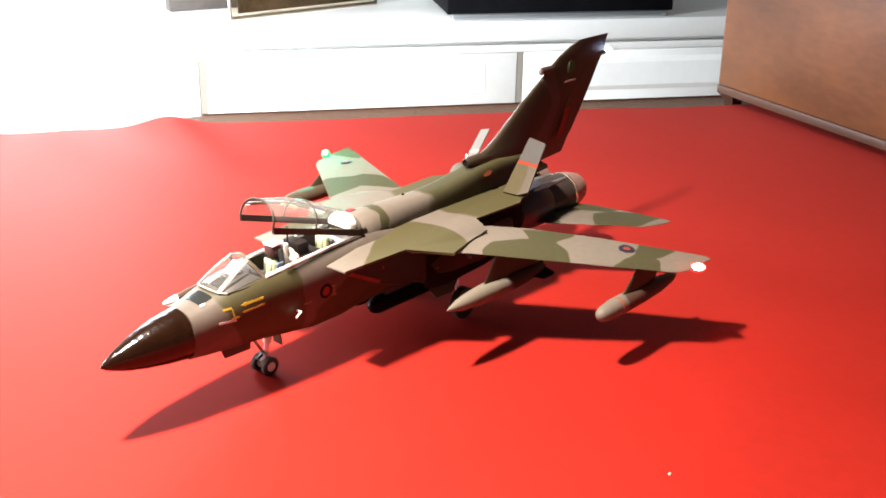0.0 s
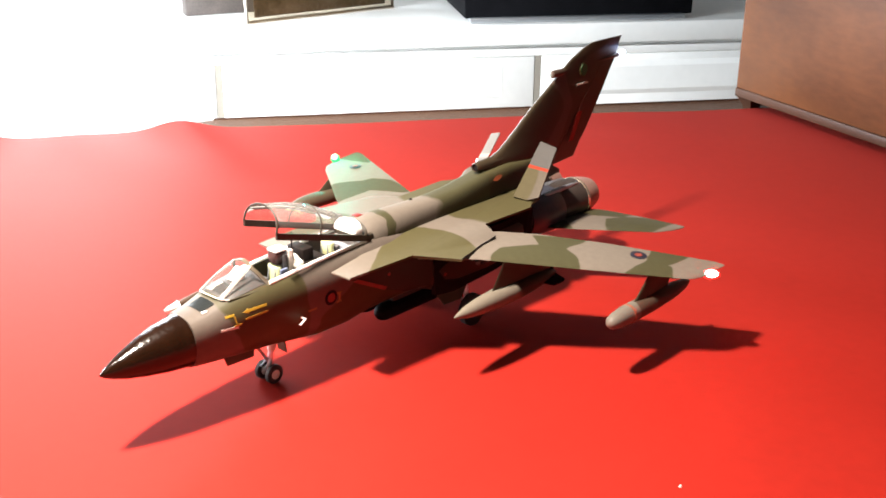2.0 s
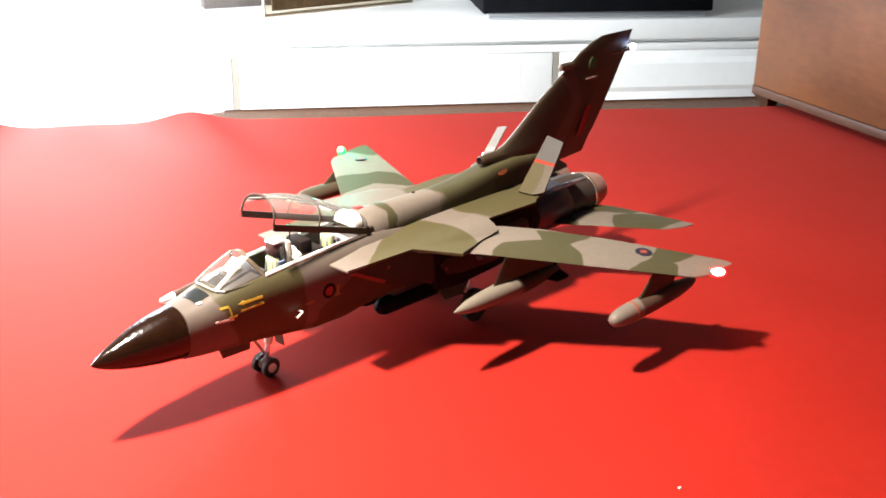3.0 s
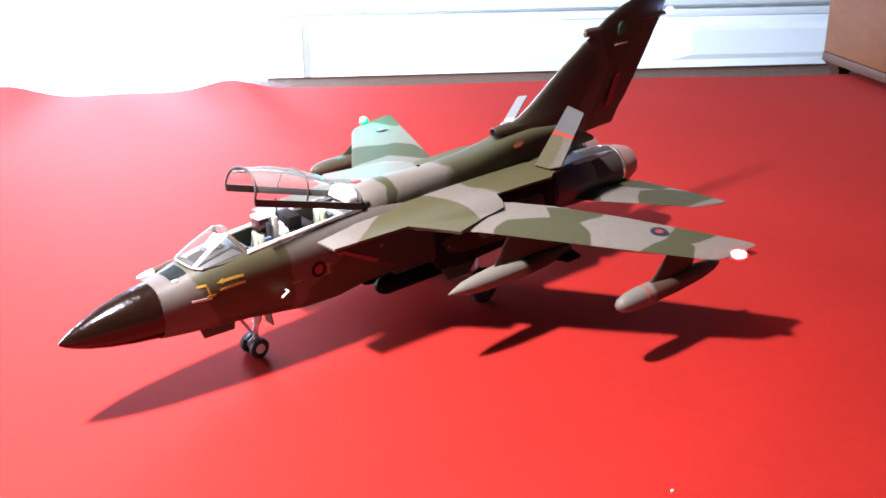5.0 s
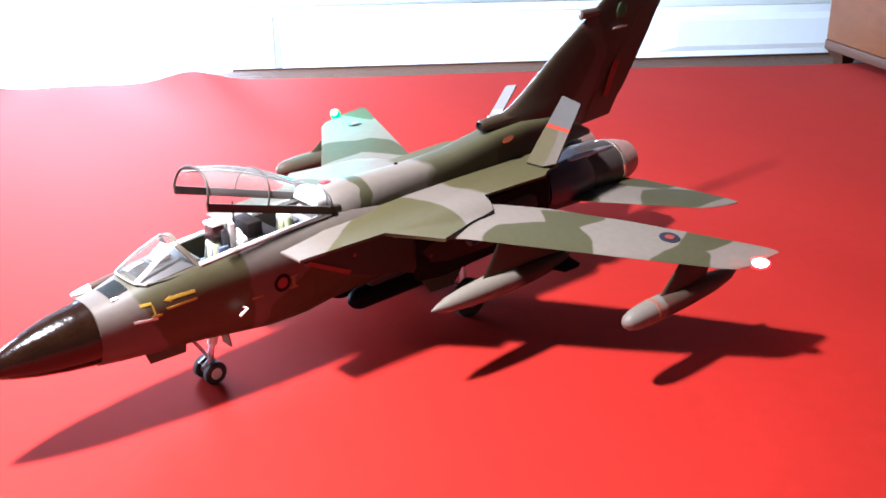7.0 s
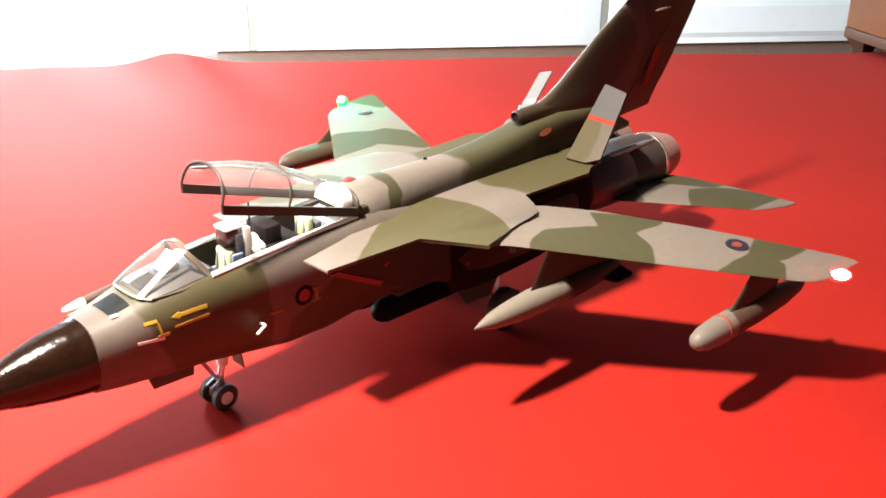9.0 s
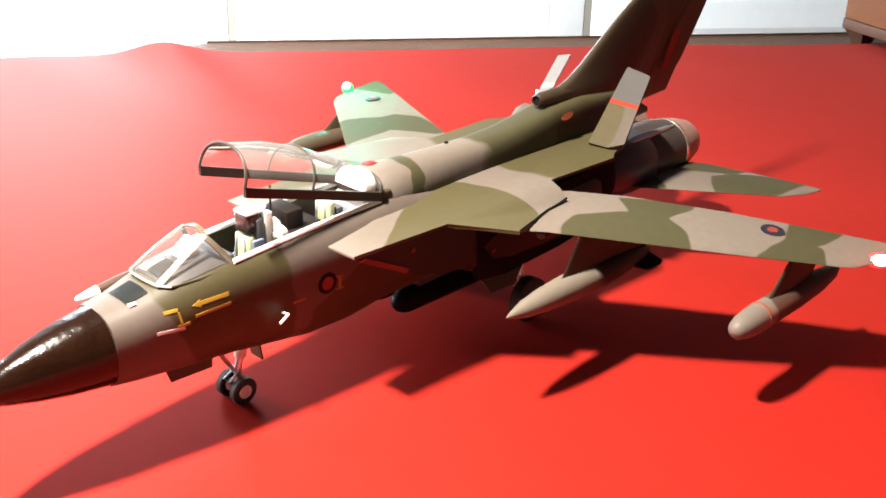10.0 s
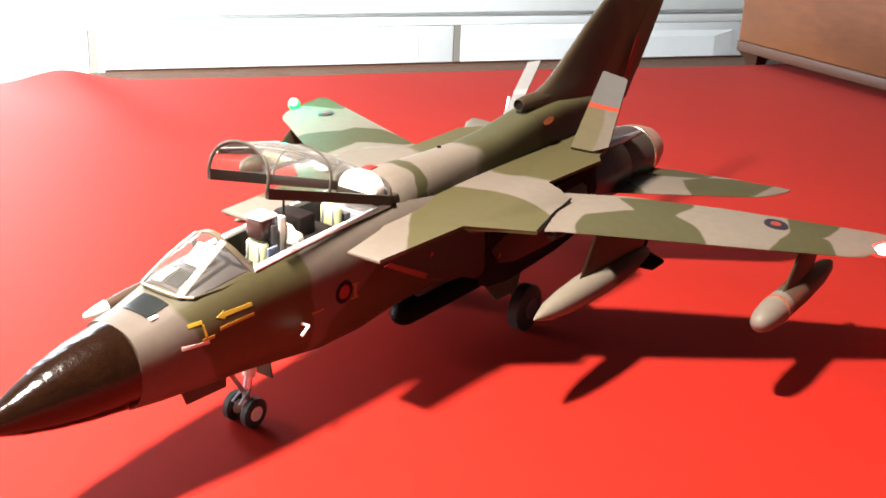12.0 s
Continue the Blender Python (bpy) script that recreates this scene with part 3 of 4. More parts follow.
def lens_ball(centre, r):
    """An oval lamp, stretched across the wing tip to fit the camera's view."""
    bm = ball((0, 0, 0), r)
    for v in bm.verts:
        k = v.co.x * 0.60 - v.co.y * 0.80
        v.co += Vector((0.60, -0.80, 0)) * (k * 0.75)
        v.co += Vector(centre)
    return bm


def pylon(y, foot, head):
    """A slanted pylon from a store up to the wing: (first x, last x, z) below and above."""
    rings = []
    for x0, x1, z in (foot, head):
        rings.append([(x0 + (x1 - x0) * c, y + 0.0018 * h, z) for c, h in AIRFOIL] + [(x0 + (x1 - x0) * c, y - 0.0018 * h - 0.00002, z) for c, h in reversed(AIRFOIL)])
    part("pylon", loft(rings), OLIVE_PAINT, jet)


ROUND = 2.6


def half_section(hw, zt, zb, zm, sill, power=ROUND, k=16):
    """Right half of a section, bottom to the sill at half width sill: (y, z)."""
    ts = math.acos(min(1, (min(sill, hw * 0.98) / hw) ** (power / 2))) if sill > 0 else math.pi / 2
    pts = []
    for i in range(k + 1):
        a = -math.pi / 2 + (ts + math.pi / 2) * i / k
        c, s = max(0.0, math.cos(a)), math.sin(a)
        y = hw * c ** (2 / power)
        h = (zt - zm) if s > 0 else (zm - zb)
        pts.append((y, zm + h * math.copysign(abs(s) ** (2 / power), s)))
    return pts, ts


def ring_at(x, hw, zt, zb, zm, tub=False, sill=0.0168, power=ROUND):
    sill = min(sill, hw * 0.7)
    low, ts = half_section(hw, zt, zb, zm, sill, power)
    top = []
    n = 8
    if tub:
        sz = low[-1][1]
        top = [(sill - 0.0012, sz), (sill - 0.0016, sz - 0.003), (sill - 0.0020, 0.068), (sill - 0.0024, 0.060), (sill - 0.004, 0.056), (0.010, 0.0555), (0.005, 0.0555), (0.0, 0.0555)]
    else:
        for i in range(1, n + 1):
            a = ts + (math.pi / 2 - ts) * i / n
            c, s = max(0.0, math.cos(a)), math.sin(a)
            top.append((hw * c ** (2 / power), zm + (zt - zm) * s ** (2 / power)))
        top[-1] = (0.0, top[-1][1])
    right = low + top
    leftside = [(-y, z) for y, z in reversed(right[1:-1])]
    return [(x, y, z) for y, z in right + leftside]


BODY = [  # x, half width, top, bottom, height of the widest point
    (0.0580, 0.0168, 0.0722, 0.0378, 0.0555), (0.0700, 0.0186, 0.0738, 0.0362, 0.0565), (0.0825, 0.0202, 0.0778, 0.0350, 0.0580),
    (0.0900, 0.0212, 0.0802, 0.0342, 0.0595), (0.1050, 0.0224, 0.0824, 0.0328, 0.0615), (0.1168, 0.0232, 0.0834, 0.0315, 0.0625),
    (0.1170, 0.0232, 0.0834, 0.0315, 0.0625), (0.1400, 0.0246, 0.0846, 0.0280, 0.0630), (0.1600, 0.0256, 0.0855, 0.0250, 0.0635),
    (0.1850, 0.0262, 0.0866, 0.0248, 0.0635), (0.2048, 0.0264, 0.0872, 0.0278, 0.0630),
    (0.2050, 0.0264, 0.0872, 0.0278, 0.0630), (0.2200, 0.0264, 0.0865, 0.0288, 0.0600), (0.2500, 0.0262, 0.0800, 0.0295, 0.0560), (0.3000, 0.0262, 0.0790, 0.0300, 0.0520)]
rings = [ring_at(*s, tub=6 <= i <= 10) for i, s in enumerate(BODY)]
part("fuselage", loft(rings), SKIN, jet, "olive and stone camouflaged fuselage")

NOSE = [(0.0, 0.0006, 0.0531, 0.0519, 0.0525), (0.003, 0.0023, 0.0552, 0.0498, 0.0525), (0.008, 0.0047, 0.0582, 0.0475, 0.0526), (0.016, 0.0078, 0.0617, 0.0447, 0.0529), (0.028, 0.0116, 0.0664, 0.0419, 0.0532),
        (0.041, 0.0146, 0.0698, 0.0396, 0.0536), (0.050, 0.0161, 0.0713, 0.0385, 0.0540), (0.0578, 0.0170, 0.0725, 0.0375, 0.0545)]
part("radome", loft([ring_at(*s, power=2.08) for s in NOSE]), RADOME, jet, "glossy dark brown-black nose cone")

# rear fuselage and engine bay
REAR = [(0.2375, 0.0440, 0.0765, 0.0440, 0.058), (0.2425, 0.0456, 0.0768, 0.0400, 0.056), (0.2560, 0.0460, 0.0768, 0.0342, 0.053), (0.270, 0.0458, 0.0766, 0.0330, 0.051), (0.304, 0.0445, 0.0762, 0.0340, 0.050), (0.346, 0.0420, 0.0758, 0.0345, 0.050),
        (0.362, 0.0375, 0.0758, 0.0340, 0.051), (0.3695, 0.0352, 0.0755, 0.0360, 0.053), (0.3735, 0.0325, 0.0740, 0.0400, 0.055)]
part("rear_fuselage", loft([ring_at(*s, power=3.6) for s in REAR]), FLANK_SHADE_SKIN, jet)

SPINE = [(0.2080, 0.0172, 0.0915), (0.2150, 0.0176, 0.0945), (0.2250, 0.0168, 0.0950), (0.2430, 0.0148, 0.0942), (0.2630, 0.0130, 0.0934), (0.2880, 0.0120, 0.0930),
         (0.3110, 0.0117, 0.0940), (0.3330, 0.0115, 0.0970), (0.3450, 0.0113, 0.0990), (0.3730, 0.0108, 0.1004), (0.4130, 0.0090, 0.0965), (0.4420, 0.0062, 0.0800)]
rings = []
for x, hw, zt in SPINE:
    ring = []
    for i in range(25):
        a = math.pi * i / 24
        e = float(np.interp(x, [0.23, 0.29, 0.34], [0.85, 0.62, 0.42]))
        ring.append((x, hw * math.copysign(abs(math.cos(a)) ** e, math.cos(a)), 0.0765 + (zt - 0.0765) * math.sin(a) ** e))
    rings.append(ring)
cut = [p[0] for p in SPINE].index(0.3450)
part("dorsal_spine", loft(rings[:cut + 1]), SPINE_SKIN, jet)
part("fin_root_spine", loft(rings[cut:]), ROOT_SKIN, jet, "rear spine with an olive crest, its sides painted dark for shade")

# cooling inlet at the foot of the fin
bm = turned([(0.3394, 0.0028), (0.3386, 0.0031), (0.3396, 0.0037), (0.3450, 0.0041), (0.3540, 0.0043), (0.3720, 0.0044), (0.3920, 0.0042), (0.4120, 0.0030)], (0, 0.1030), 20, False)
part("fin_root_inlet", bm, FIN_SKIN, jet)
part("inlet_mouth", turned([(0.3398, 0.0031), (0.3490, 0.0024)], (0, 0.1030), 20), DULL_BLACK, jet)

# gloves, deck
def glove_outline(s):
    return [(x, s * y) for x, y in ((0.1600, 0.0290), (0.1605, 0.0463), (0.2170, 0.0488), (0.2400, 0.0745), (0.2690, 0.0675), (0.2880, 0.0645), (0.2960, 0.0540), (0.2995, 0.0438),
                                    (0.3520, 0.0470), (0.3590, 0.0410), (0.3735, 0.0385), (0.3770, 0.0150), (0.4110, 0.0120), (0.4110, 0.0), (0.2090, 0.0), (0.2030, 0.0200), (0.1880, 0.0240))]


for s in (-1, 1):
    bm = prism(glove_outline(s), 0.0768, 0.0786, 0.0006)
    for v in bm.verts:
        v.co.z -= max(0.0, abs(v.co.y) - 0.050) * 0.11 - 0.0008 * math.exp(-((v.co.x - 0.215) / 0.03) ** 2)
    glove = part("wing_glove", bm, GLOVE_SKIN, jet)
    if s < 0:
        part("wing_gap_shade", tube([(x, s * y, 0.0790 - max(0.0, y - 0.05) * 0.11 + 0.0002 * math.sin(x * 900)) for x, y in ((0.2410, 0.0738), (0.2490, 0.0718), (0.2560, 0.0704), (0.2620, 0.0688), (0.2690, 0.0673), (0.2780, 0.0661), (0.2880, 0.0645))], 0.0005, 6), DULL_BLACK, glove, "black tube for the shade in the wing-root gap")
    # engine intake: raked mouth, outer wall and floor, black block for the duct's shade
    yo, yi, t = s * 0.0462, s * 0.0250, 0.0012
    side = [(0.1612, 0.0774), (0.1925, 0.0605), (0.2150, 0.0525), (0.2400, 0.0498), (0.2400, 0.0774)]
    bm = bmesh.new()
    a = [bm.verts.new((x, yo, z)) for x, z in side]
    b = [bm.verts.new((x, yo - s * t, z)) for x, z in side]
    bm.faces.new(a), bm.faces.new(b)
    for i in range(len(side)):
        j = (i + 1) % len(side)
        bm.faces.new((a[i], a[j], b[j], b[i]))
    loft([[(x, yi, z), (x, yo - s * t, z), (x, yo - s * 0.0006, z + t), (x, yi, z + t)] for x, z in ((0.1928, 0.0605), (0.2150, 0.0525), (0.2400, 0.0498))], bm)
    part("intake", bm, FLANK_SHADE_SKIN, jet, smooth=False)
    part("intake_duct", block((0.2040, min(yo, yi) + 0.0013, 0.0580), (0.2080, max(yo, yi) - 0.0013, 0.0774)), DULL_BLACK, jet, smooth=False)
    part("intake_warning_stripe", slab([(0.1630, s * 0.0466, 0.0755), (0.1925, s * 0.0466, 0.0605), (0.1945, s * 0.0466, 0.0625), (0.1670, s * 0.0466, 0.0762)], 0.0003 * s), MARK_RED, jet, "red warning stripe")
    for dx, dz in ((0.1970, 0.0708), (0.2540, 0.0528)):
        part("warning_dot", prism([(dx + 0.0013 * math.cos(k * 0.524), dz + 0.0011 * math.sin(k * 0.524)) for k in range(12)], 0, 0.0004), MARK_RED, jet).matrix_local = Matrix(((1, 0, 0, 0), (0, 0, s, s * 0.0463), (0, 1, 0, 0), (0, 0, 0, 1)))

    # black sheet for the shade round the undercarriage and along the flank
    hw = lambda x: float(np.interp(x, [r[0] for r in REAR], [r[1] for r in REAR]))
    shade_outline = [(0.2450, 0.0390), (0.2425, 0.0560), (0.2440, 0.0752), (0.3000, 0.0745), (0.3500, 0.0735), (0.3600, 0.0725), (0.3680, 0.0715), (0.3680, 0.0420), (0.3600, 0.0395), (0.3500, 0.0395), (0.3100, 0.0375), (0.2640, 0.0365)]
    rings = [[(x, s * (hw(x) + h), z) for x, z in shade_outline] for h in (-0.0040, 0.0004)]
    part("flank_shade_sheet", loft(rings), DULL_BLACK, jet, "black sheet for the shade round the undercarriage and flank", smooth=False)

    # swung wing
    def wing_z(y):
        return 0.0856 - 0.113 * abs(y)

    up = Vector((0, s * 0.115, 1)).normalized()
    st = []
    if s < 0:
        for y, le, te, th in ((0.030, 0.208, 0.2820, 0.0062), (0.054, 0.2330, 0.3050, 0.0062), (0.078, 0.2535, 0.3205, 0.0056), (0.120, 0.2872, 0.3480, 0.0048), (0.160, 0.3222, 0.3725, 0.0040), (0.186, 0.3450, 0.3880, 0.0034), (0.1915, 0.3515, 0.3900, 0.0028), (0.1945, 0.3620, 0.3895, 0.0014)):
            zc = min(wing_z(y) - 0.0022, 0.0735)
            st.append(((le, -y, zc), (te, -y, zc), up, th))
    else:
        for y, le, zl, te, zt, th in ((0.030, 0.2320, 0.0704, 0.3216, 0.0672, 0.0062), (0.060, 0.2547, 0.0680, 0.3352, 0.0664, 0.0060), (0.100, 0.2850, 0.0645, 0.3534, 0.0658, 0.0052), (0.150, 0.3228, 0.0605, 0.3757, 0.0653, 0.0042), (0.184, 0.3485, 0.0578, 0.3935, 0.0632, 0.0034), (0.190, 0.3560, 0.0580, 0.3955, 0.0624, 0.0028), (0.193, 0.3670, 0.0588, 0.3955, 0.0618, 0.0014)):
            st.append(((le, y, zl - 0.0002), (te, y, zt - 0.0002), up, th * 0.6))
    wing = part("wing", foil(st), WING_SKIN, jet, "swept wing in stone and olive patches")
    # wing markings: ring and disc, a touch proud of the skin
    for nm2, r, h, mat in (("roundel_ring", 0.0060 if s < 0 else 0.0052, 0.0007, MARK_BLUE), ("roundel_disc", 0.0027, 0.0010, ROUNDEL_RED)):
        cx, cy = 0.3475, s * 0.148
        bm = bmesh.new()
        n = 24
        bmesh.ops.create_cone(bm, cap_ends=True, segments=n, radius1=r, radius2=r, depth=0.0003)
        o = part(nm2, bm, mat, wing)
        if s < 0:
            o.matrix_local = Matrix.Translation((cx, cy, wing_z(cy) - 0.0022 + 0.0013 + h)) @ Matrix.Rotation(math.atan(0.115), 4, "X") @ Matrix.Rotation(radians(-1.5), 4, "Y")
        else:
            o.matrix_local = Matrix.Translation((0.3590, 0.1560, 0.0628 + 0.0014 + h)) @ Matrix.Rotation(-0.06, 4, "X") @ Matrix.Rotation(-0.07, 4, "Y")

    # all-moving tailplane
    st = []
    for y, le, te, th in ((0.022, 0.380, 0.445, 0.0050), (0.044, 0.3970, 0.4575, 0.0042), (0.080, 0.4240, 0.4650, 0.0034), (0.104, 0.4420, 0.4690, 0.0026), (0.1115, 0.4550, 0.4695, 0.0018), (0.1145, 0.4650, 0.4695, 0.0010)):
        st.append(((le, s * y, 0.0480), (te, s * y, 0.0480), (0, 0, 1), th))
    part("tailplane", foil(st), TAIL_SKIN, jet)

    # raised airbrake: olive root, orange band, white tip
    if s < 0:
        f0, f1, g0, g1 = Vector((0.3590, -0.0238, 0.0790)), Vector((0.3640, -0.0440, 0.0798)), Vector((0.3960, -0.0205, 0.1156)), Vector((0.3962, -0.0365, 0.1132))
        coats = ((0.0, 0.53, BRAKE_SKIN, "raised olive and stone airbrake panel"), (0.53, 0.585, ORANGE, "orange band"), (0.585, 1.0, AIRBRAKE_TIP, "tip of the airbrake, pale paint darkened for shade"))
    else:
        f0, f1, g0, g1 = Vector((0.3620, 0.0195, 0.0790)), Vector((0.3580, 0.0259, 0.0785)), Vector((0.3950, 0.0205, 0.1150)), Vector((0.3912, 0.0270, 0.1136))
        coats = ((0.0, 0.53, PALE_PANEL, "raised pale airbrake panel"), (0.53, 0.585, LIT_BRAKE_BAND, "orange band painted pale for strong light"), (0.585, 1.0, PALE_PANEL, "pale tip of the airbrake"))
    brake = None
    for nm2, (k0, k1, mat, lab) in zip(("airbrake", "orange_band", "pale_tip"), coats):
        corner = 0.0010 if nm2 == "pale_tip" else 0.0
        q = [f0.lerp(g0, k0), f1.lerp(g1, k0), f1.lerp(g1, k1 - corner * 20), f1.lerp(f0, corner * 40).lerp(g1.lerp(g0, corner * 40), k1), f0.lerp(f1, corner * 40).lerp(g0.lerp(g1, corner * 40), k1), f0.lerp(g0, k1 - corner * 20)]
        if not corner:
            q = q[:3] + [q[5]]
        if nm2 == "airbrake" and s < 0:
            # the hinge end curls under at its outer corner
            q = [f0, f0.lerp(f1, 0.62) + Vector((-0.0012, 0, -0.0008)), f1.lerp(g1, 0.05), f1.lerp(g1, k1), f0.lerp(g0, k1)]
        o = part(nm2, slab(q, 0.0016 * s), mat, brake or jet, lab, smooth=False)
        brake = brake or o
    part("airbrake_ram", tube([(0.3715, s * 0.029, 0.0775), (0.3765, s * 0.029, 0.0955)], 0.0011), STEEL, jet)

    # engine nozzle
    c = (s * 0.0188, 0.0560)
    noz = part("engine_nozzle", turned([(0.4130, 0.0176), (0.4200, 0.0180), (0.432, 0.0180), (0.4450, 0.0174)], c, 32, False), BURNT, jet, "burnt dark metal engine nozzle")
    part("engine_shroud", turned([(0.3725, 0.0160), (0.3780, 0.0174), (0.3950, 0.0183), (0.4120, 0.0186), (0.4135, 0.0176)], c, 32), BLUE_STEEL, noz, "blue-grey steel engine shroud")
    part("nozzle_ring", turned([(0.4445, 0.0170), (0.4450, 0.0178), (0.4472, 0.0177), (0.4478, 0.0168)], c, 32, False), BRASS, noz, "bright metal ring")
    part("nozzle_petals", turned([(0.4475, 0.0170), (0.4560, 0.0158), (0.4665, 0.0126), (0.4662, 0.0116), (0.4480, 0.0148)], c, 32, False), COPPER, noz, "pinkish copper exhaust petals")
    part("nozzle_throat", turned([(0.4520, 0.0142), (0.4400, 0.0120)], c, 32), DULL_BLACK, noz)
    for dy in (-0.0075, 0.0075):
        part("reverser_arm", turned([(0.396, 0.0006), (0.399, 0.0018), (0.414, 0.0023), (0.434, 0.0016), (0.442, 0.0006)], (s * 0.0188 + dy, 0.0722), 12), STEEL, noz)

    # underwing tank with its pylon and fins
    yt = s * 0.0917
    part("drop_tank", turned([(0.2130, 0.0004), (0.2175, 0.0020), (0.2260, 0.0044), (0.2390, 0.0060), (0.2550, 0.0070), (0.2750, 0.0073), (0.2920, 0.0068), (0.3080, 0.0054), (0.3200, 0.0034), (0.3255, 0.0008)], (yt, 0.0470), 22), TANK_SKIN, jet, "stone drop tank, its tail painted dark for the wing's shade")
    pylon(yt, (0.250, 0.318, 0.0500), (0.264, 0.330, 0.0725 if s < 0 else 0.0645))
    for dy, dz in ((0.0095, -0.0050), (-0.0095, -0.0050), (0.0, 0.0085)):
        p0, p1 = Vector((0.298, yt, 0.047)), Vector((0.3215, yt, 0.047))
        part("tank_fin", slab([p0, p1, p1 + Vector((0.004, dy * 0.9, dz * 0.9)), p1 + Vector((0.002, dy, dz)), p0 + Vector((0.014, dy, dz))], 0.0012), DULL_BLACK, jet, smooth=False)
    # outer pod
    yp, dp = s * 0.1659, (0.007 if s > 0 else 0.002)
    part("outer_pod", turned([(x + dp, r) for x, r in [(0.2855, 0.0008), (0.2864, 0.0030), (0.2890, 0.0047), (0.2945, 0.0061), (0.3040, 0.0069), (0.3400, 0.0069), (0.3640, 0.0060), (0.3800, 0.0040), (0.3880, 0.0014)]], (yp, 0.0405), 22), POD_SKIN if s < 0 else POD_SHADE_BROWN, jet, "pale stone pod under the wing" if s < 0 else "pod under the wing, painted olive-brown for its shade")
    pylon(yp, (0.312 + dp, 0.358 + dp, 0.0440), (0.334 + dp, 0.366 + dp, 0.0645 if s < 0 else 0.0600))
    if s < 0:
        part("pod_band", turned([(x + dp, r) for x, r in [(0.3075, 0.0068), (0.3077, 0.0072), (0.3097, 0.0072), (0.3099, 0.0068)]], (yp, 0.0405), 22, False), BAND, jet)

    # store beneath the belly
    part("belly_store", turned([(0.2195, 0.0006), (0.2202, 0.0026), (0.2218, 0.0044), (0.2242, 0.0058), (0.2275, 0.0067), (0.3000, 0.0068), (0.3150, 0.0050), (0.3250, 0.0020)], (s * 0.0100, 0.0208), 20), BLACK, jet, "black cylindrical store")
    part("store_rack", block((0.235, min(s * 0.0075, s * 0.0125), 0.0265), (0.290, max(s * 0.0075, s * 0.0125), 0.0325), 0.0006), DARK_PAINT, jet)

    # main gear
    part("main_strut", tube([(0.292, s * 0.032, 0.038), (0.289, s * 0.0375, 0.0130)], 0.0020), STEEL, jet)
    part("gear_brace", tube([(0.272, s * 0.032, 0.038), (0.288, s * 0.0370, 0.0160)], 0.0011), STEEL, jet)
    bm = turned([(-0.0036, 0.0060), (-0.0040, 0.0105), (-0.0028, 0.0124), (0.0028, 0.0124), (0.0040, 0.0105), (0.0036, 0.0060)], (0, 0), 28)
    wheel = part("main_wheel", bm, RUBBER, jet, "black rubber tyre")
    wheel.matrix_local = pose(0.289, s * 0.0425, 0.0124, 0, 0, 90)
    part("hub", turned([(-0.0043, 0.0035), (-0.0041, 0.0058), (0.0041, 0.0058), (0.0043, 0.0035)], (0, 0), 20), BLUE_STEEL, wheel)
    part("gear_door", slab([(0.251, s * 0.042, 0.0360), (0.284, s * 0.042, 0.0355), (0.272, s * 0.0465, 0.0280), (0.254, s * 0.0465, 0.0290)], 0.0010 * s), OLIVE_PAINT, jet, smooth=False)
    part("wing_root_nib", turned([(0.262, 0.0010), (0.264, 0.0030), (0.275, 0.0032), (0.282, 0.0015)], (s * 0.068, 0.066), 12), DARK_PAINT, jet)

    # wing-tip lamp
    part("wing_tip_lamp", (lens_ball((0.3688, s * 0.1950, 0.0612), 0.0037) if s < 0 else ball((0.3680, 0.1915, 0.0622), 0.0042)), glow("red_lamp" if s < 0 else "green_lamp", (1.0, 0.030, 0.022) if s < 0 else (0.04, 1.0, 0.26), 3.0 if s < 0 else 1.3), jet, "glowing red wing-tip lamp" if s < 0 else "glowing green wing-tip lamp")
    part("lamp_core", lens_ball((0.3672, s * 0.1965, 0.0624), 0.0028) if s < 0 else ball((0.3664, 0.1905, 0.0640), 0.0030), glow("lamp_core_glow", (1.0, 0.95, 0.92) if s < 0 else (0.62, 1.0, 0.78), 6.0 if s < 0 else 2.2), jet, "white core of the wing-tip lamp, set towards the camera")
    d = bpy.data.lights.new("wing_tip_light", "POINT")
    d.energy, d.color, d.shadow_soft_size = (0.16, (1.0, 0.03, 0.02), 0.002) if s < 0 else (0.36, (0.01, 1.0, 0.74), 0.008)
    new("wing_tip_light", d).location = (0.3690, s * 0.2000, 0.0645) if s < 0 else (0.3650, 0.1880, 0.0960)

SPINE_MARK = (0.3540, 0.0109, 0.0935)
# fin and rudder
FIN = [(0.0800, 0.3440, 0.4440, 0.0120), (0.0840, 0.3440, 0.4691, 0.0118), (0.0960, 0.3440, 0.4771, 0.0112), (0.1020, 0.3450, 0.4830, 0.0108), (0.1060, 0.3550, 0.4859, 0.0100), (0.1095, 0.3655, 0.4885, 0.0092), (0.1160, 0.3768, 0.4934, 0.0084),
       (0.1270, 0.3925, 0.5010, 0.0074), (0.1385, 0.4092, 0.5088, 0.0064), (0.1500, 0.4285, 0.5158, 0.0055), (0.1610, 0.4460, 0.5236, 0.0045), (0.1690, 0.4590, 0.5271, 0.0038), (0.1755, 0.4750, 0.5298, 0.0030), (0.1790, 0.4880, 0.5321, 0.0016)]
HINGE = 0.74
FIN_FOIL = [(0.0, 0.0), (0.004, 0.30), (0.012, 0.46), (0.035, 0.60), (0.10, 0.76), (0.22, 0.92), (0.4, 1.0), (0.65, 0.75), (0.85, 0.36), (1.0, 0.06)]


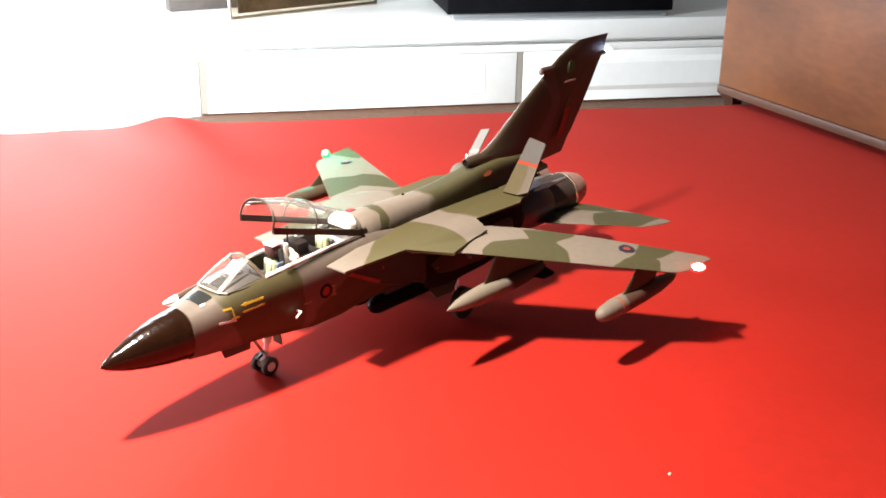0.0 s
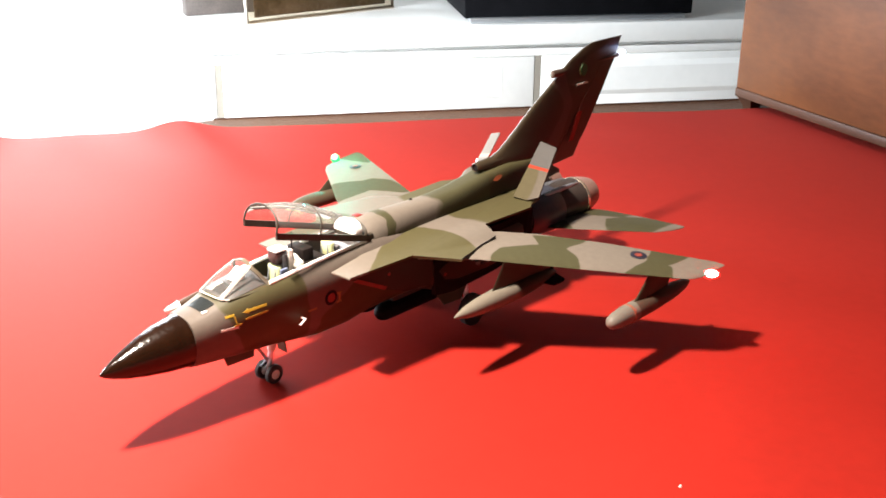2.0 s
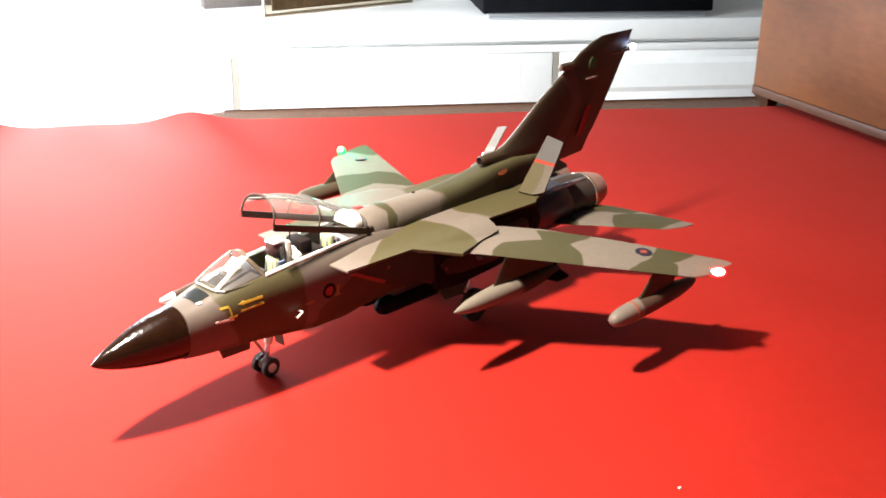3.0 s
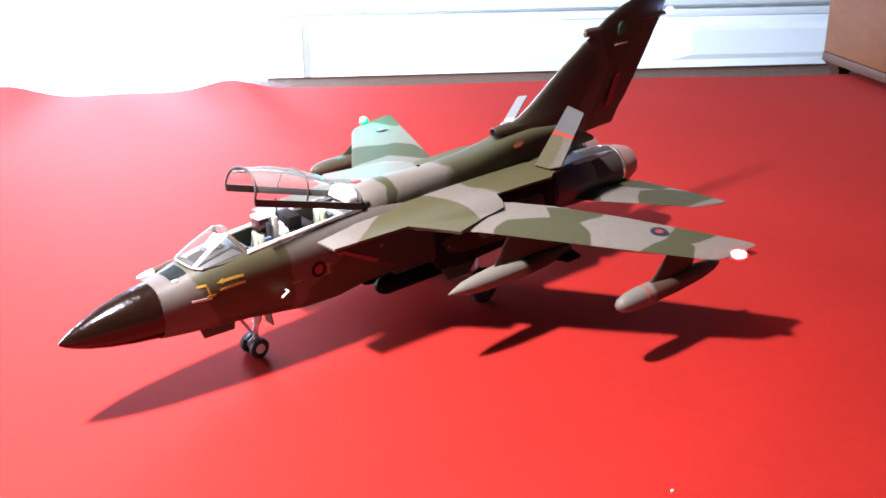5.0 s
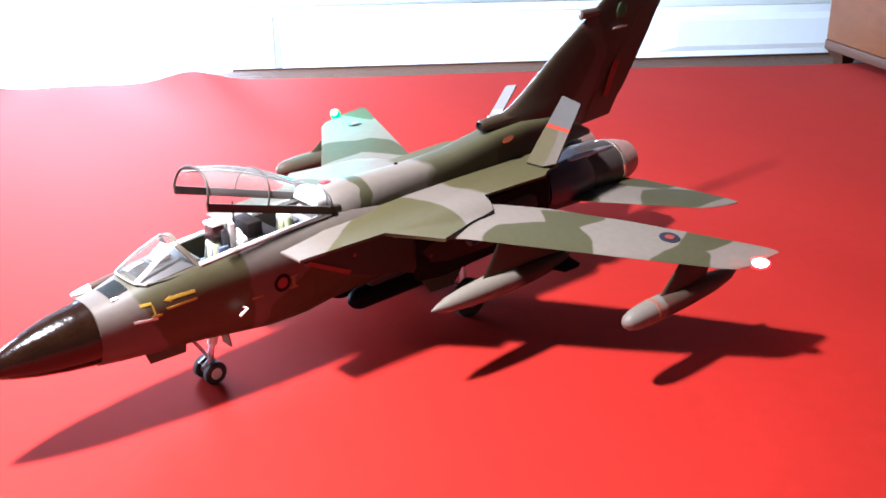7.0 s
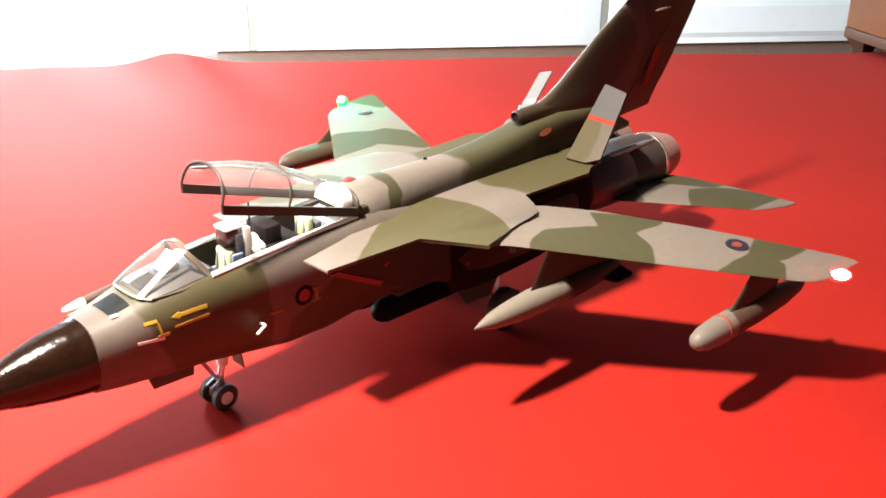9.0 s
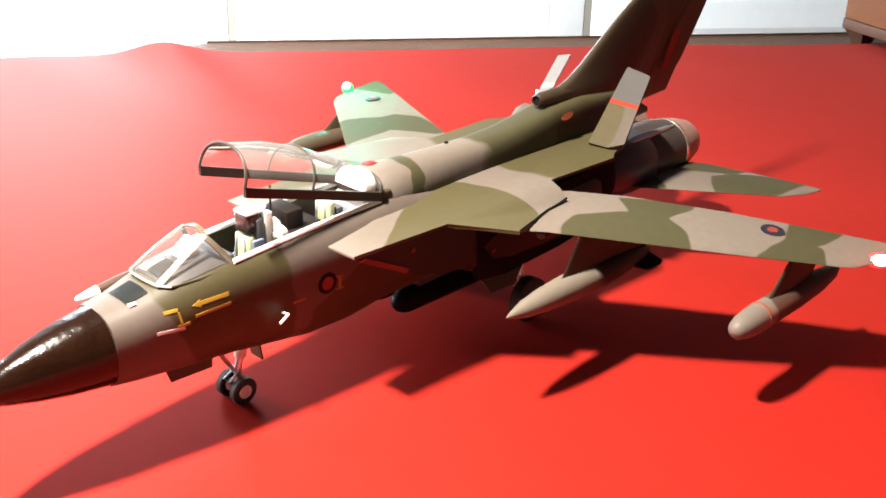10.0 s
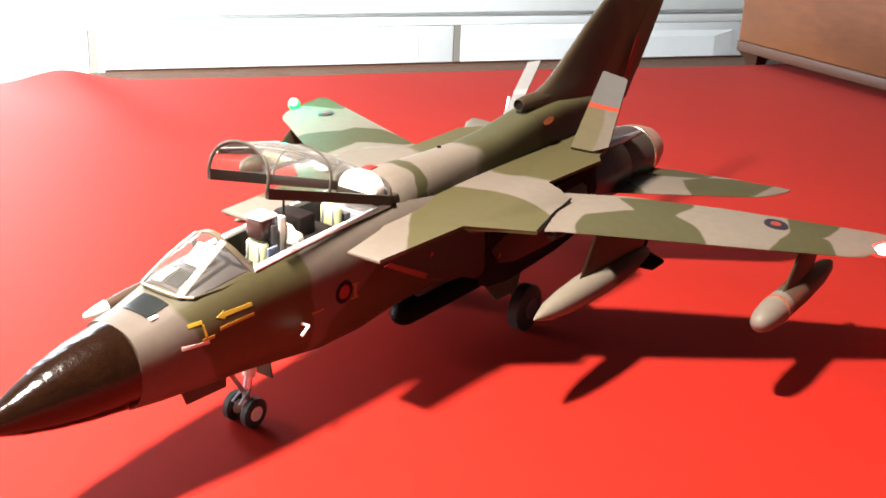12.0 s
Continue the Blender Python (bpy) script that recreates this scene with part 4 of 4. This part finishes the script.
def fin_ring(z, le, te, th, c0, c1):
    ring = []
    cs = [c0 + (c1 - c0) * (k / 11) ** 2.2 for k in range(12)]
    hs = [float(np.interp(c, [p[0] for p in FIN_FOIL], [p[1] for p in FIN_FOIL])) for c in cs]
    for c, h in zip(cs, hs):
        ring.append((le + (te - le) * c, th / 2 * h, z))
    for c, h in zip(reversed(cs), reversed(hs)):
        ring.append((le + (te - le) * c, -th / 2 * h - 0.00002, z))
    return ring


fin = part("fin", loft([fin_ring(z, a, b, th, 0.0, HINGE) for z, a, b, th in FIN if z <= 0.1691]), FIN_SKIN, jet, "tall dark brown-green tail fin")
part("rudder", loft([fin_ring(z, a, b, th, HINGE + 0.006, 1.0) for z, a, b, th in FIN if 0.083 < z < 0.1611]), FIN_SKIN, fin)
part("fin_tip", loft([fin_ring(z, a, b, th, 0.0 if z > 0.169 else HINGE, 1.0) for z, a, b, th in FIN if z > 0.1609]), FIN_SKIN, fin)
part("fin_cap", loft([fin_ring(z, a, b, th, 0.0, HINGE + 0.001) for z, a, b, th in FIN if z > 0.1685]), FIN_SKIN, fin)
part("warning_receiver", turned([(0.4336, 0.0024), (0.4340, 0.0031), (0.4400, 0.0034), (0.4480, 0.0030), (0.4600, 0.0020), (0.4730, 0.0008)], (0, 0.1604), 16, sy=0.7), FIN_SKIN, fin)
part("fin_fairing", turned([(0.4730, 0.0008), (0.4930, 0.0019), (0.5260, 0.0019), (0.5300, 0.0012)], (0, 0.1625), 12), FIN_SKIN, fin)
for s in (-1, 1):
    mark = lambda nm, pts, h, mat, lab="": part(nm, slab([(x, s * h, z) for x, z in pts], 0.0004 * s), mat, fin, lab, smooth=False)
    mark("rudder_panel", [(0.4560, 0.1000), (0.4620, 0.1000), (0.4730, 0.1235), (0.4672, 0.1235)], 0.0040, RUDDER_RED, "dark red panel")
    mark("badge_border", [(0.4740 + 0.0056 * math.cos(k * math.pi / 6), 0.1583 + 0.0064 * math.sin(k * math.pi / 6)) for k in range(12)], 0.0028, BADGE_RIM, "thin dull yellow border")
    mark("tail_badge", [(0.4740 + 0.0046 * math.cos(k * math.pi / 6), 0.1585 + 0.0052 * math.sin(k * math.pi / 6)) for k in range(12)], 0.0031, MARK_GREEN, "green oval badge")
    mark("badge_bar", [(0.4650, 0.1464), (0.4800, 0.1464), (0.4800, 0.1476), (0.4650, 0.1476)], 0.0034, MARK_WHITE)
for s in (-1, 1):
    c, e, f = Vector((SPINE_MARK[0], s * SPINE_MARK[1], SPINE_MARK[2])), Vector((0.0050, 0, 0.0009)), Vector((0, s * -0.0009, 0.0016))
    part("spine_mark", slab([c + e * math.cos(k * math.pi / 5) + f * math.sin(k * math.pi / 5) for k in range(10)], 0.0004 * s), SPINE_RED, jet, "small dull orange-red mark")
part("tail_lamp", ball((0.5345, 0, 0.1632), 0.0028), glow("white_lamp", (0.75, 0.82, 1.0), 60.0), jet, "glowing white tail lamp")
d = bpy.data.lights.new("tail_light", "POINT")
d.energy, d.color, d.shadow_soft_size = 0.035, (0.40, 0.52, 1.0), 0.002
new("tail_light", d).location = (0.5385, 0, 0.1650)

# ---- cockpit ----
def top_z(x, y):
    xs = [b[0] for b in BODY]
    hw, zt, zb, zm = (float(np.interp(x, xs, [b[i] for b in BODY])) for i in (1, 2, 3, 4))
    return zm + (zt - zm) * max(0.0, 1 - min(1, abs(y) / hw) ** ROUND) ** (1 / ROUND)


for s in (-1, 1):
    part("cockpit_sill", tube([(x, s * 0.0161, top_z(x, 0.0164) + 0.0004) for x in (0.1175, 0.14, 0.16, 0.18, 0.2045)], 0.00135), WHITE_PLASTIC, jet, "white cockpit sill strip")
    part("side_console", block((0.122, min(s * 0.0095, s * 0.0140), 0.0557), (0.202, max(s * 0.0095, s * 0.0140), 0.0655), 0.0006), COCKPIT, jet)
part("rear_bulkhead", block((0.2030, -0.0140, 0.0556), (0.2046, 0.0140, 0.0825), 0.0004), PALE_BLUE, jet)
part("instrument_panel", block((0.1175, -0.0138, 0.062), (0.1200, 0.0138, 0.0825), 0.0008), DARK_PAINT, jet)
part("instrument_hood", prism([(0.096, -0.0065), (0.119, -0.0105), (0.119, 0.0105), (0.096, 0.0065)], 0.0795, 0.0825, 0.0012), HOOD, jet)
bm = block((0.1030, -0.0042, 0.0825), (0.1085, 0.0036, 0.0850), 0.0008)
slab([(0.0985, -0.0060, 0.0838), (0.0985, 0.0034, 0.0838), (0.1075, 0.0044, 0.0896), (0.1085, -0.0050, 0.0896)], -0.0012, bm)
part("head_up_display", bm, WHITE_PLASTIC, jet, "head-up display plate, white for its glare", smooth=False)


def rounded_block(lo, hi, r, seg=3):
    bm = block(lo, hi)
    bmesh.ops.bevel(bm, geom=bm.edges[:], offset=r, segments=seg, affect="EDGES", profile=0.5)
    return bm


def ejection_seat(x, top, front):
    seat = part("ejection_seat", block((x - 0.0005, -0.0060, 0.0575), (x + 0.0035, 0.0060, top - 0.004), 0.0008), COCKPIT, jet, "ejection seat with pale yellow-green cushions")
    low = top - 0.0108 if front else top
    if front:
        part("headrest", rounded_block((x - 0.0055, -0.0048, top - 0.0105), (x + 0.0026, 0.0048, top - 0.0012), 0.0016), HEADREST, seat, "glossy dark brown headrest")
        part("headrest_cover", rounded_block((x - 0.0056, -0.0049, top - 0.0016), (x + 0.0048, 0.0049, top + 0.0002), 0.0009), WHITE_PLASTIC, seat, "white top cover")
        part("side_pad", rounded_block((x - 0.0036, -0.0068, 0.0640), (x + 0.0028, -0.0055, low - 0.0022), 0.0006), SEAT_BLUE, seat, "blue-grey side pad")
        part("side_tag", block((x - 0.0004, -0.0053, top - 0.0090), (x + 0.0024, -0.0048, top - 0.0048), 0.0002), MARK_RED, seat, "dull red tag")
        for s in (-1, 1):
            part("seat_rail", block((x + 0.0040, min(s * 0.0030, s * 0.0064), 0.0575), (x + 0.0078, max(s * 0.0030, s * 0.0064), top - 0.0015), 0.0005), MARK_WHITE, seat, "pale seat rail")
    part("back_cushion", rounded_block((x - 0.0055, -0.0054, 0.0640), (x - 0.0006, 0.0054, low), 0.0019), CUSHION, seat, "pale yellow-green back cushion")
    part("seat_cushion", rounded_block((x - 0.0135, -0.0054, 0.0600), (x - 0.0010, 0.0054, 0.0650), 0.0016), CUSHION, seat)
    for s in (-1, 1):
        part("seat_side", block((x - 0.0120, min(s * 0.0063, s * 0.0076), 0.0580), (x + 0.0035, max(s * 0.0063, s * 0.0076), 0.0715), 0.0005), SEAT_BLUE, seat)
        part("harness_strap", tube([(x - 0.0052, s * 0.0028, low - 0.0015), (x - 0.0061, s * 0.0034, 0.0750), (x - 0.0061, s * 0.0042, 0.0665)], 0.0006, 6), PALE_BLUE, seat)
    return seat


ejection_seat(0.1392, 0.0940, True)
ejection_seat(0.1865, 0.0868, False)
bm = loft([[(0.1470, y, 0.0690), (0.1502, y, 0.0690), (0.1502, y, z), (0.1494, y, z + 0.0006), (0.1470, y, z)] for y, z in ((-0.0132, 0.0836), (-0.0124, 0.0850), (-0.0084, 0.0858), (-0.0076, 0.0872), (-0.0040, 0.0880))])
block((0.1464, -0.0112, 0.0806), (0.1470, -0.0060, 0.0822), bm=bm)
part("seat_back_panel", bm, MARK_WHITE, jet, "pale equipment panel behind the front seat", smooth=False)
bm = block((0.1535, -0.0085, 0.0600), (0.1640, 0.0085, 0.0905), 0.0022)
block((0.1520, -0.0132, 0.0600), (0.1745, 0.0132, 0.0815), 0.0016, bm=bm)
part("rear_coaming", bm, SEAT_BLACK, jet, "black rear instrument coaming")
part("rear_shelf", block((0.1955, -0.0135, 0.0740), (0.2028, 0.0135, 0.0800), 0.0008), PALE_BLUE, jet)
part("rear_deck_step", block((0.1990, -0.0120, 0.0800), (0.2028, 0.0120, 0.0832), 0.0006), MARK_WHITE, jet)
part("sill_knob", ball((0.1640, -0.0158, 0.0822), 0.0012, 10), WHITE_PLASTIC, jet, "small white knob on the sill")

# windscreen: a wide raked front pane and two curved quarter panes
BASE = [(0.0805, 0.0, 0.0795), (0.0812, 0.0065, 0.0790), (0.0830, 0.0106, 0.0780), (0.0872, 0.0140, 0.0773), (0.1000, 0.0160, 0.0776), (0.1178, 0.0166, 0.0786)]
CROWN = [(0.1105, 0.0, 0.0942), (0.1102, 0.0040, 0.0937), (0.1093, 0.0078, 0.0920), (0.1110, 0.0110, 0.0893), (0.1140, 0.0142, 0.0845), (0.1176, 0.0166, 0.0792)]
sg = lambda p, s: (p[0], s * p[1], p[2])


def screen_ring(k, s, first, last):
    out = []
    for a, b in zip(BASE[first:last + 1], CROWN[first:last + 1]):
        p = Vector(a).lerp(Vector(b), k)
        p.y *= 1 + 0.05 * math.sin(math.pi * k)
        p.z += 0.0008 * math.sin(math.pi * k)
        out.append(Vector((p.x, s * p.y, p.z)))
    return out


rows5 = [list(reversed(screen_ring(k / 4, -1, 1, 2))) + screen_ring(k / 4, 1, 0, 2) for k in range(5)]
screen = part("windscreen", loft(rows5, caps=False, closed=False), SCREEN_GLASS, jet, "clear windscreen with pale frames")
screen.visible_shadow = False
for s in (-1, 1):
    o = part("side_pane", loft([screen_ring(k / 4, s, 2, 5) for k in range(5)], caps=False, closed=False), SCREEN_GLASS, screen)
    o.visible_shadow = False
    post = []
    for k in range(5):
        p = screen_ring(k / 4, s, 2, 2)[0]
        w = 0.0010 if s < 0 else 0.0008
        post.append([p + Vector((w, s * 0.0008, -0.0004)), p + Vector((0, s * 0.0003, 0.0006)), p + Vector((-0.0005, -s * w, 0.0008)), p + Vector((0, -s * w, -0.0004)), p + Vector((w, 0, -0.0010))])
    part("screen_post", loft(post), MARK_WHITE, screen, "windscreen post, white for the highlight on its edge")
    part("screen_base_frame", tube([sg(p, s) for p in BASE[:4]], 0.0004), MARK_WHITE, screen)
    part("screen_side_frame", tube([sg(p, s) for p in BASE[3:]], 0.0005), OLIVE_PAINT, screen)
    arch = []
    for p in CROWN:
        q = Vector(sg(p, s))
        arch.append([q + Vector((-0.0013, 0, -0.0001)), q + Vector((0.0013, 0, 0.0003)), q + Vector((0.0013, -0.0004 * s, -0.0006)), q + Vector((-0.0013, -0.0004 * s, -0.0010))])
    part("screen_arch", loft(arch), ARCH_PAINT, screen, "tan windscreen arch")


rows8 = []
for i in range(8):
    x = 0.0845 + 0.0325 * i / 7
    w = float(np.interp(x, [0.0845, 0.0875, 0.1, 0.1178], [0.0112, 0.0136, 0.0150, 0.0156]))
    rows8.append([(x, w * (j / 6 - 1), top_z(x, w * (j / 6 - 1)) + 0.0004) for j in range(13)])
bm = loft(rows8, caps=False, closed=False)
low = bmesh.ops.extrude_face_region(bm, geom=bm.faces[:])
bmesh.ops.translate(bm, vec=(0, 0, -0.0006), verts=[g for g in low["geom"] if isinstance(g, bmesh.types.BMVert)])
part("screen_floor", bm, HOOD, jet, "dark grey decking under the windscreen")
def deck_patch(name, corners, mat, lift, label=""):
    """A thin plate following the top of the nose: corners (x, y) in order, ahead first."""
    (xa, ya0, ya1), (xb, yb0, yb1) = corners
    rows = []
    for i in range(5):
        k = i / 4
        x, y0, y1 = xa + (xb - xa) * k, ya0 + (yb0 - ya0) * k, ya1 + (yb1 - ya1) * k
        rows.append([(x, y0 + (y1 - y0) * j / 4, top_z(x, y0 + (y1 - y0) * j / 4) + lift) for j in range(5)])
    bm = loft(rows, caps=False, closed=False)
    low = bmesh.ops.extrude_face_region(bm, geom=bm.faces[:])
    bmesh.ops.translate(bm, vec=(0, 0, -0.0006), verts=[g for g in low["geom"] if isinstance(g, bmesh.types.BMVert)])
    part(name, bm, mat, jet, label)


deck_patch("display_base", ((0.0862, -0.0060, 0.0010), (0.0990, -0.0040, 0.0026)), HATCH, 0.0010, "dark plate under the windscreen")
deck_patch("deck_strip", ((0.0862, 0.0030, 0.0078), (0.0960, 0.0036, 0.0046)), MARK_WHITE, 0.0010)
deck_patch("deck_strip", ((0.0866, -0.0086, -0.0074), (0.1000, -0.0056, -0.0046)), MARK_WHITE, 0.0010)
deck_patch("hatch_catch", ((0.0690, -0.0102, -0.0086), (0.0722, -0.0108, -0.0096)), WHITE_PLASTIC, 0.0010, "small white catch")
rows7 = []
for i in range(6):
    x = 0.0690 + 0.0098 * i / 5
    rows7.append([(x, y, top_z(x, y) + 0.0005) for y in (-0.0080 - 0.0012 * i / 5 + 0.0138 * j / 8 for j in range(9))])
bm = loft(rows7, caps=False, closed=False)
low = bmesh.ops.extrude_face_region(bm, geom=bm.faces[:])
bmesh.ops.translate(bm, vec=(0, 0, -0.0007), verts=[g for g in low["geom"] if isinstance(g, bmesh.types.BMVert)])
part("sensor_hatch", bm, HATCH, jet, "dark hatch ahead of the windscreen")

# open canopy, hinged at the rear
def canopy_ring(k, grow=0.0):
    near = Vector((0.1250, -0.0166, 0.1118)).lerp(Vector((0.2045, -0.0166, 0.0884)), k)
    far = Vector((0.1250, 0.0160, 0.1128)).lerp(Vector((0.2045, 0.0150, 0.0884)), k)
    c, h = (near + far) / 2, (near - far) / 2
    rise = float(np.interp(k, [0, 0.25, 0.5, 0.75, 0.92, 1.0], [0.0150, 0.0172, 0.0165, 0.0130, 0.0098, 0.0075])) + grow
    up = Vector((0.28, 0, 0.96))
    return [c + h * math.cos(math.pi * i / 20) * (1 + grow / 0.02) + up * (rise * abs(math.sin(math.pi * i / 20)) ** 0.75) for i in range(21)]


ks = [0, 0.08, 0.16, 0.25, 0.35, 0.45, 0.55, 0.65, 0.75, 0.84, 0.92, 1.0]
outer = [canopy_ring(k) for k in ks]
bm = loft(outer, caps=False, closed=False)
can = part("canopy", bm, GLASS, jet, "clear canopy swung open on its rear hinge")
can.visible_shadow = False
for s, i in ((1, 0), (-1, 20)):
    line = [outer[k][i] for k in range(len(ks))]
    rings = []
    for p in line:
        rings.append([p + Vector((0, -0.0009, 0.0008)), p + Vector((0, 0.0009, 0.0008)), p + Vector((0, 0.0009, -0.0038)), p + Vector((0, -0.0009, -0.0038))])
    part("canopy_rail", loft(rings), FRAME_PAINT, can, smooth=False)
for k, r in ((0.0, 0.0008), (0.47, 0.0006), (0.995, 0.0011)):
    part("canopy_arch", tube(canopy_ring(k, 0.0002), r), FRAME_PAINT, can)
rings = []
for k, sc in ((0.875, 0.86), (0.89, 0.97), (0.93, 1.0), (0.975, 0.92)):
    base = Vector((0.1250, 0, 0.1118)).lerp(Vector((0.2045, 0, 0.0884)), k)
    rings.append([base + Vector((0.0026 * math.sin(math.pi * i / 16), -0.0044 - 0.0112 * sc * math.cos(math.pi * i / 16), 0.0096 * sc * math.sin(math.pi * i / 16) ** 0.8)) for i in range(17)])
part("canopy_fairing", loft(rings), WHITE_PLASTIC, can, "white rear canopy fairing")
part("canopy_strut", tube([(0.148, -0.004, 0.080), (0.148, -0.004, 0.1040)], 0.0005, 6), DULL_BLACK, can)
part("canopy_hinge", block((0.2040, -0.0160, 0.0800), (0.2130, 0.0160, 0.0882), 0.0012), FRAME_PAINT, jet)
part("hinge_mark", block((0.2150, 0.0030, 0.0936), (0.2212, 0.0090, 0.0950), 0.0006), MARK_RED, jet, "dull red mark on the spine")
part("spine_knob", ball((0.2710, 0.0040, 0.0930), 0.0013, 8), DULL_BLACK, jet)

# refuelling probe fairing on the starboard side
def probe_body(profile):
    bm = turned(profile, (0.0178, 0.0690), 16)
    for v in bm.verts:
        v.co.z += 0.09 * max(0.0, v.co.x - 0.066)
    return bm


part("refuelling_probe", probe_body([(0.0612, 0.0004), (0.0625, 0.0014), (0.0690, 0.0025), (0.0800, 0.0031), (0.1080, 0.0032), (0.1280, 0.0026), (0.1420, 0.0010)]), PROBE_BROWN, jet, "dark brown probe fairing")
part("probe_tip", probe_body([(0.0602, 0.0005), (0.0610, 0.0013), (0.0650, 0.0022), (0.0706, 0.0029), (0.0708, 0.0024)]), WHITE_PLASTIC, jet, "white tip of the probe fairing")

# nose gear
part("nose_strut", tube([(0.1320, 0, 0.0310), (0.1285, 0, 0.0180), (0.1270, 0, 0.0075)], 0.0018), STEEL, jet)
part("strut_sleeve", tube([(0.1322, 0, 0.0320), (0.1296, 0, 0.0220)], 0.0029, 12), MARK_WHITE, jet, "pale upper sleeve of the nose leg")
part("nose_brace", tube([(0.1170, 0, 0.0300), (0.1270, 0, 0.0140)], 0.0012), STEEL, jet)
part("axle", tube([(0.1266, -0.0078, 0.0068), (0.1266, 0.0078, 0.0068)], 0.0010), STEEL, jet)
for s in (-1, 1):
    part("torque_link", tube([(0.1280, s * 0.0018, 0.0160), (0.1215, s * 0.0022, 0.0120), (0.1262, s * 0.0020, 0.0072)], 0.0007, 6), STEEL, jet)
    w = part("nose_wheel", turned([(-0.0017, 0.0034), (-0.0021, 0.0056), (-0.0014, 0.0068), (0.0014, 0.0068), (0.0021, 0.0056), (0.0017, 0.0034)], (0, 0), 24), RUBBER, jet, "black rubber tyre")
    w.matrix_local = pose(0.1266, s * 0.0054, 0.0068, 0, 0, 90)
    part("hub", turned([(-0.0023, 0.0018), (-0.0021, 0.0034), (0.0021, 0.0034), (0.0023, 0.0018)], (0, 0), 18), MARK_WHITE, w, "silver wheel hub")
    part("nose_gear_door", slab([(0.0850, s * 0.0060, 0.0365), (0.1110, s * 0.0060, 0.0350), (0.1095, s * 0.0068, 0.0270), (0.0880, s * 0.0068, 0.0278)], 0.0008 * s), OLIVE_PAINT, jet, smooth=False)
part("rear_gear_door", slab([(0.1375, -0.0045, 0.0280), (0.1375, 0.0045, 0.0280), (0.1392, 0.0045, 0.0180), (0.1392, -0.0045, 0.0180)], 0.0008), OLIVE_PAINT, jet, smooth=False)


# markings on the nose sides, lying on the skin
def side_y(x, z):
    xs = [b[0] for b in BODY]
    hw, zt, zb, zm = (float(np.interp(x, xs, [b[i] for b in BODY])) for i in (1, 2, 3, 4))
    h = (zt - zm) if z > zm else (zm - zb)
    return hw * max(0.0, 1 - min(1, abs(z - zm) / h) ** ROUND) ** (1 / ROUND)


def side_mark(name, pts, mat, s=-1, lift=0.00018, label=""):
    bm = bmesh.new()
    a = [bm.verts.new((x, s * (side_y(x, z) + lift), z)) for x, z in pts]
    b = [bm.verts.new((x, s * (side_y(x, z) - 0.0002), z)) for x, z in pts]
    bm.faces.new(a), bm.faces.new(b)
    for i in range(len(pts)):
        j = (i + 1) % len(pts)
        bm.faces.new((a[i], a[j], b[j], b[i]))
    return part(name, bm, mat, jet, label, smooth=False)


def bar(x0, x1, z0, z1):
    """A slanted bar from (x0, z0) to (x1, z1), under 2 mm thick."""
    return [(x0, z0), (x1, z1), (x1, z1 + 0.0013), (x0, z0 + 0.0013)]


disc = lambda cx, cz, r, n=18: [(cx + r * math.cos(2 * math.pi * k / n), cz + r * math.sin(2 * math.pi * k / n)) for k in range(n)]
for s in (-1, 1):
    side_mark("rescue_arrow", [(0.0925, 0.0690), (0.0965, 0.0708), (0.0961, 0.0700), (0.1100, 0.0703), (0.1100, 0.0687), (0.0962, 0.0683), (0.0965, 0.0673)], YELLOW, s, label="yellow rescue arrow")
    side_mark("yellow_bar", bar(0.0935, 0.1105, 0.0636, 0.0645), YELLOW, s)
    side_mark("yellow_bar", bar(0.0800, 0.0860, 0.0682, 0.0684), YELLOW, s)
    side_mark("yellow_bar", bar(0.0850, 0.0905, 0.0612, 0.0614), YELLOW, s)
    side_mark("yellow_bar", [(0.0864, 0.0630), (0.0874, 0.0630), (0.0866, 0.0680), (0.0856, 0.0680)], YELLOW, s)
    side_mark("white_bar", [(0.0755, 0.0606), (0.0880, 0.0598), (0.0880, 0.0612), (0.0755, 0.0620)], MARK_WHITE, s)
    side_mark("fuselage_roundel_ring", disc(0.1625, 0.0580, 0.0054), SHADED_BLUE, s)
    side_mark("fuselage_roundel_disc", disc(0.1625, 0.0580, 0.0033), MARK_RED, s, 0.00040)
    side_mark("yellow_letter_bar", [(0.1690, 0.0525), (0.1708, 0.0525), (0.1708, 0.0600), (0.1690, 0.0600)], SHADED_YELLOW, s)
    for z in (0.0525, 0.0592):
        side_mark("letter_serif", [(0.1674, z), (0.1722, z), (0.1722, z + 0.0010), (0.1674, z + 0.0010)], SHADED_YELLOW, s)
    side_mark("yellow_letter_bar", [(0.1430, 0.0535), (0.1500, 0.0535), (0.1500, 0.0548), (0.1430, 0.0548)], SHADED_YELLOW, s)
    part("airflow_probe", tube([(0.1370, s * 0.0240, 0.0515), (0.1375, s * 0.0275, 0.0515), (0.1318, s * 0.0286, 0.0492)], 0.0007, 6), WHITE_PLASTIC, jet, "white airflow probe")
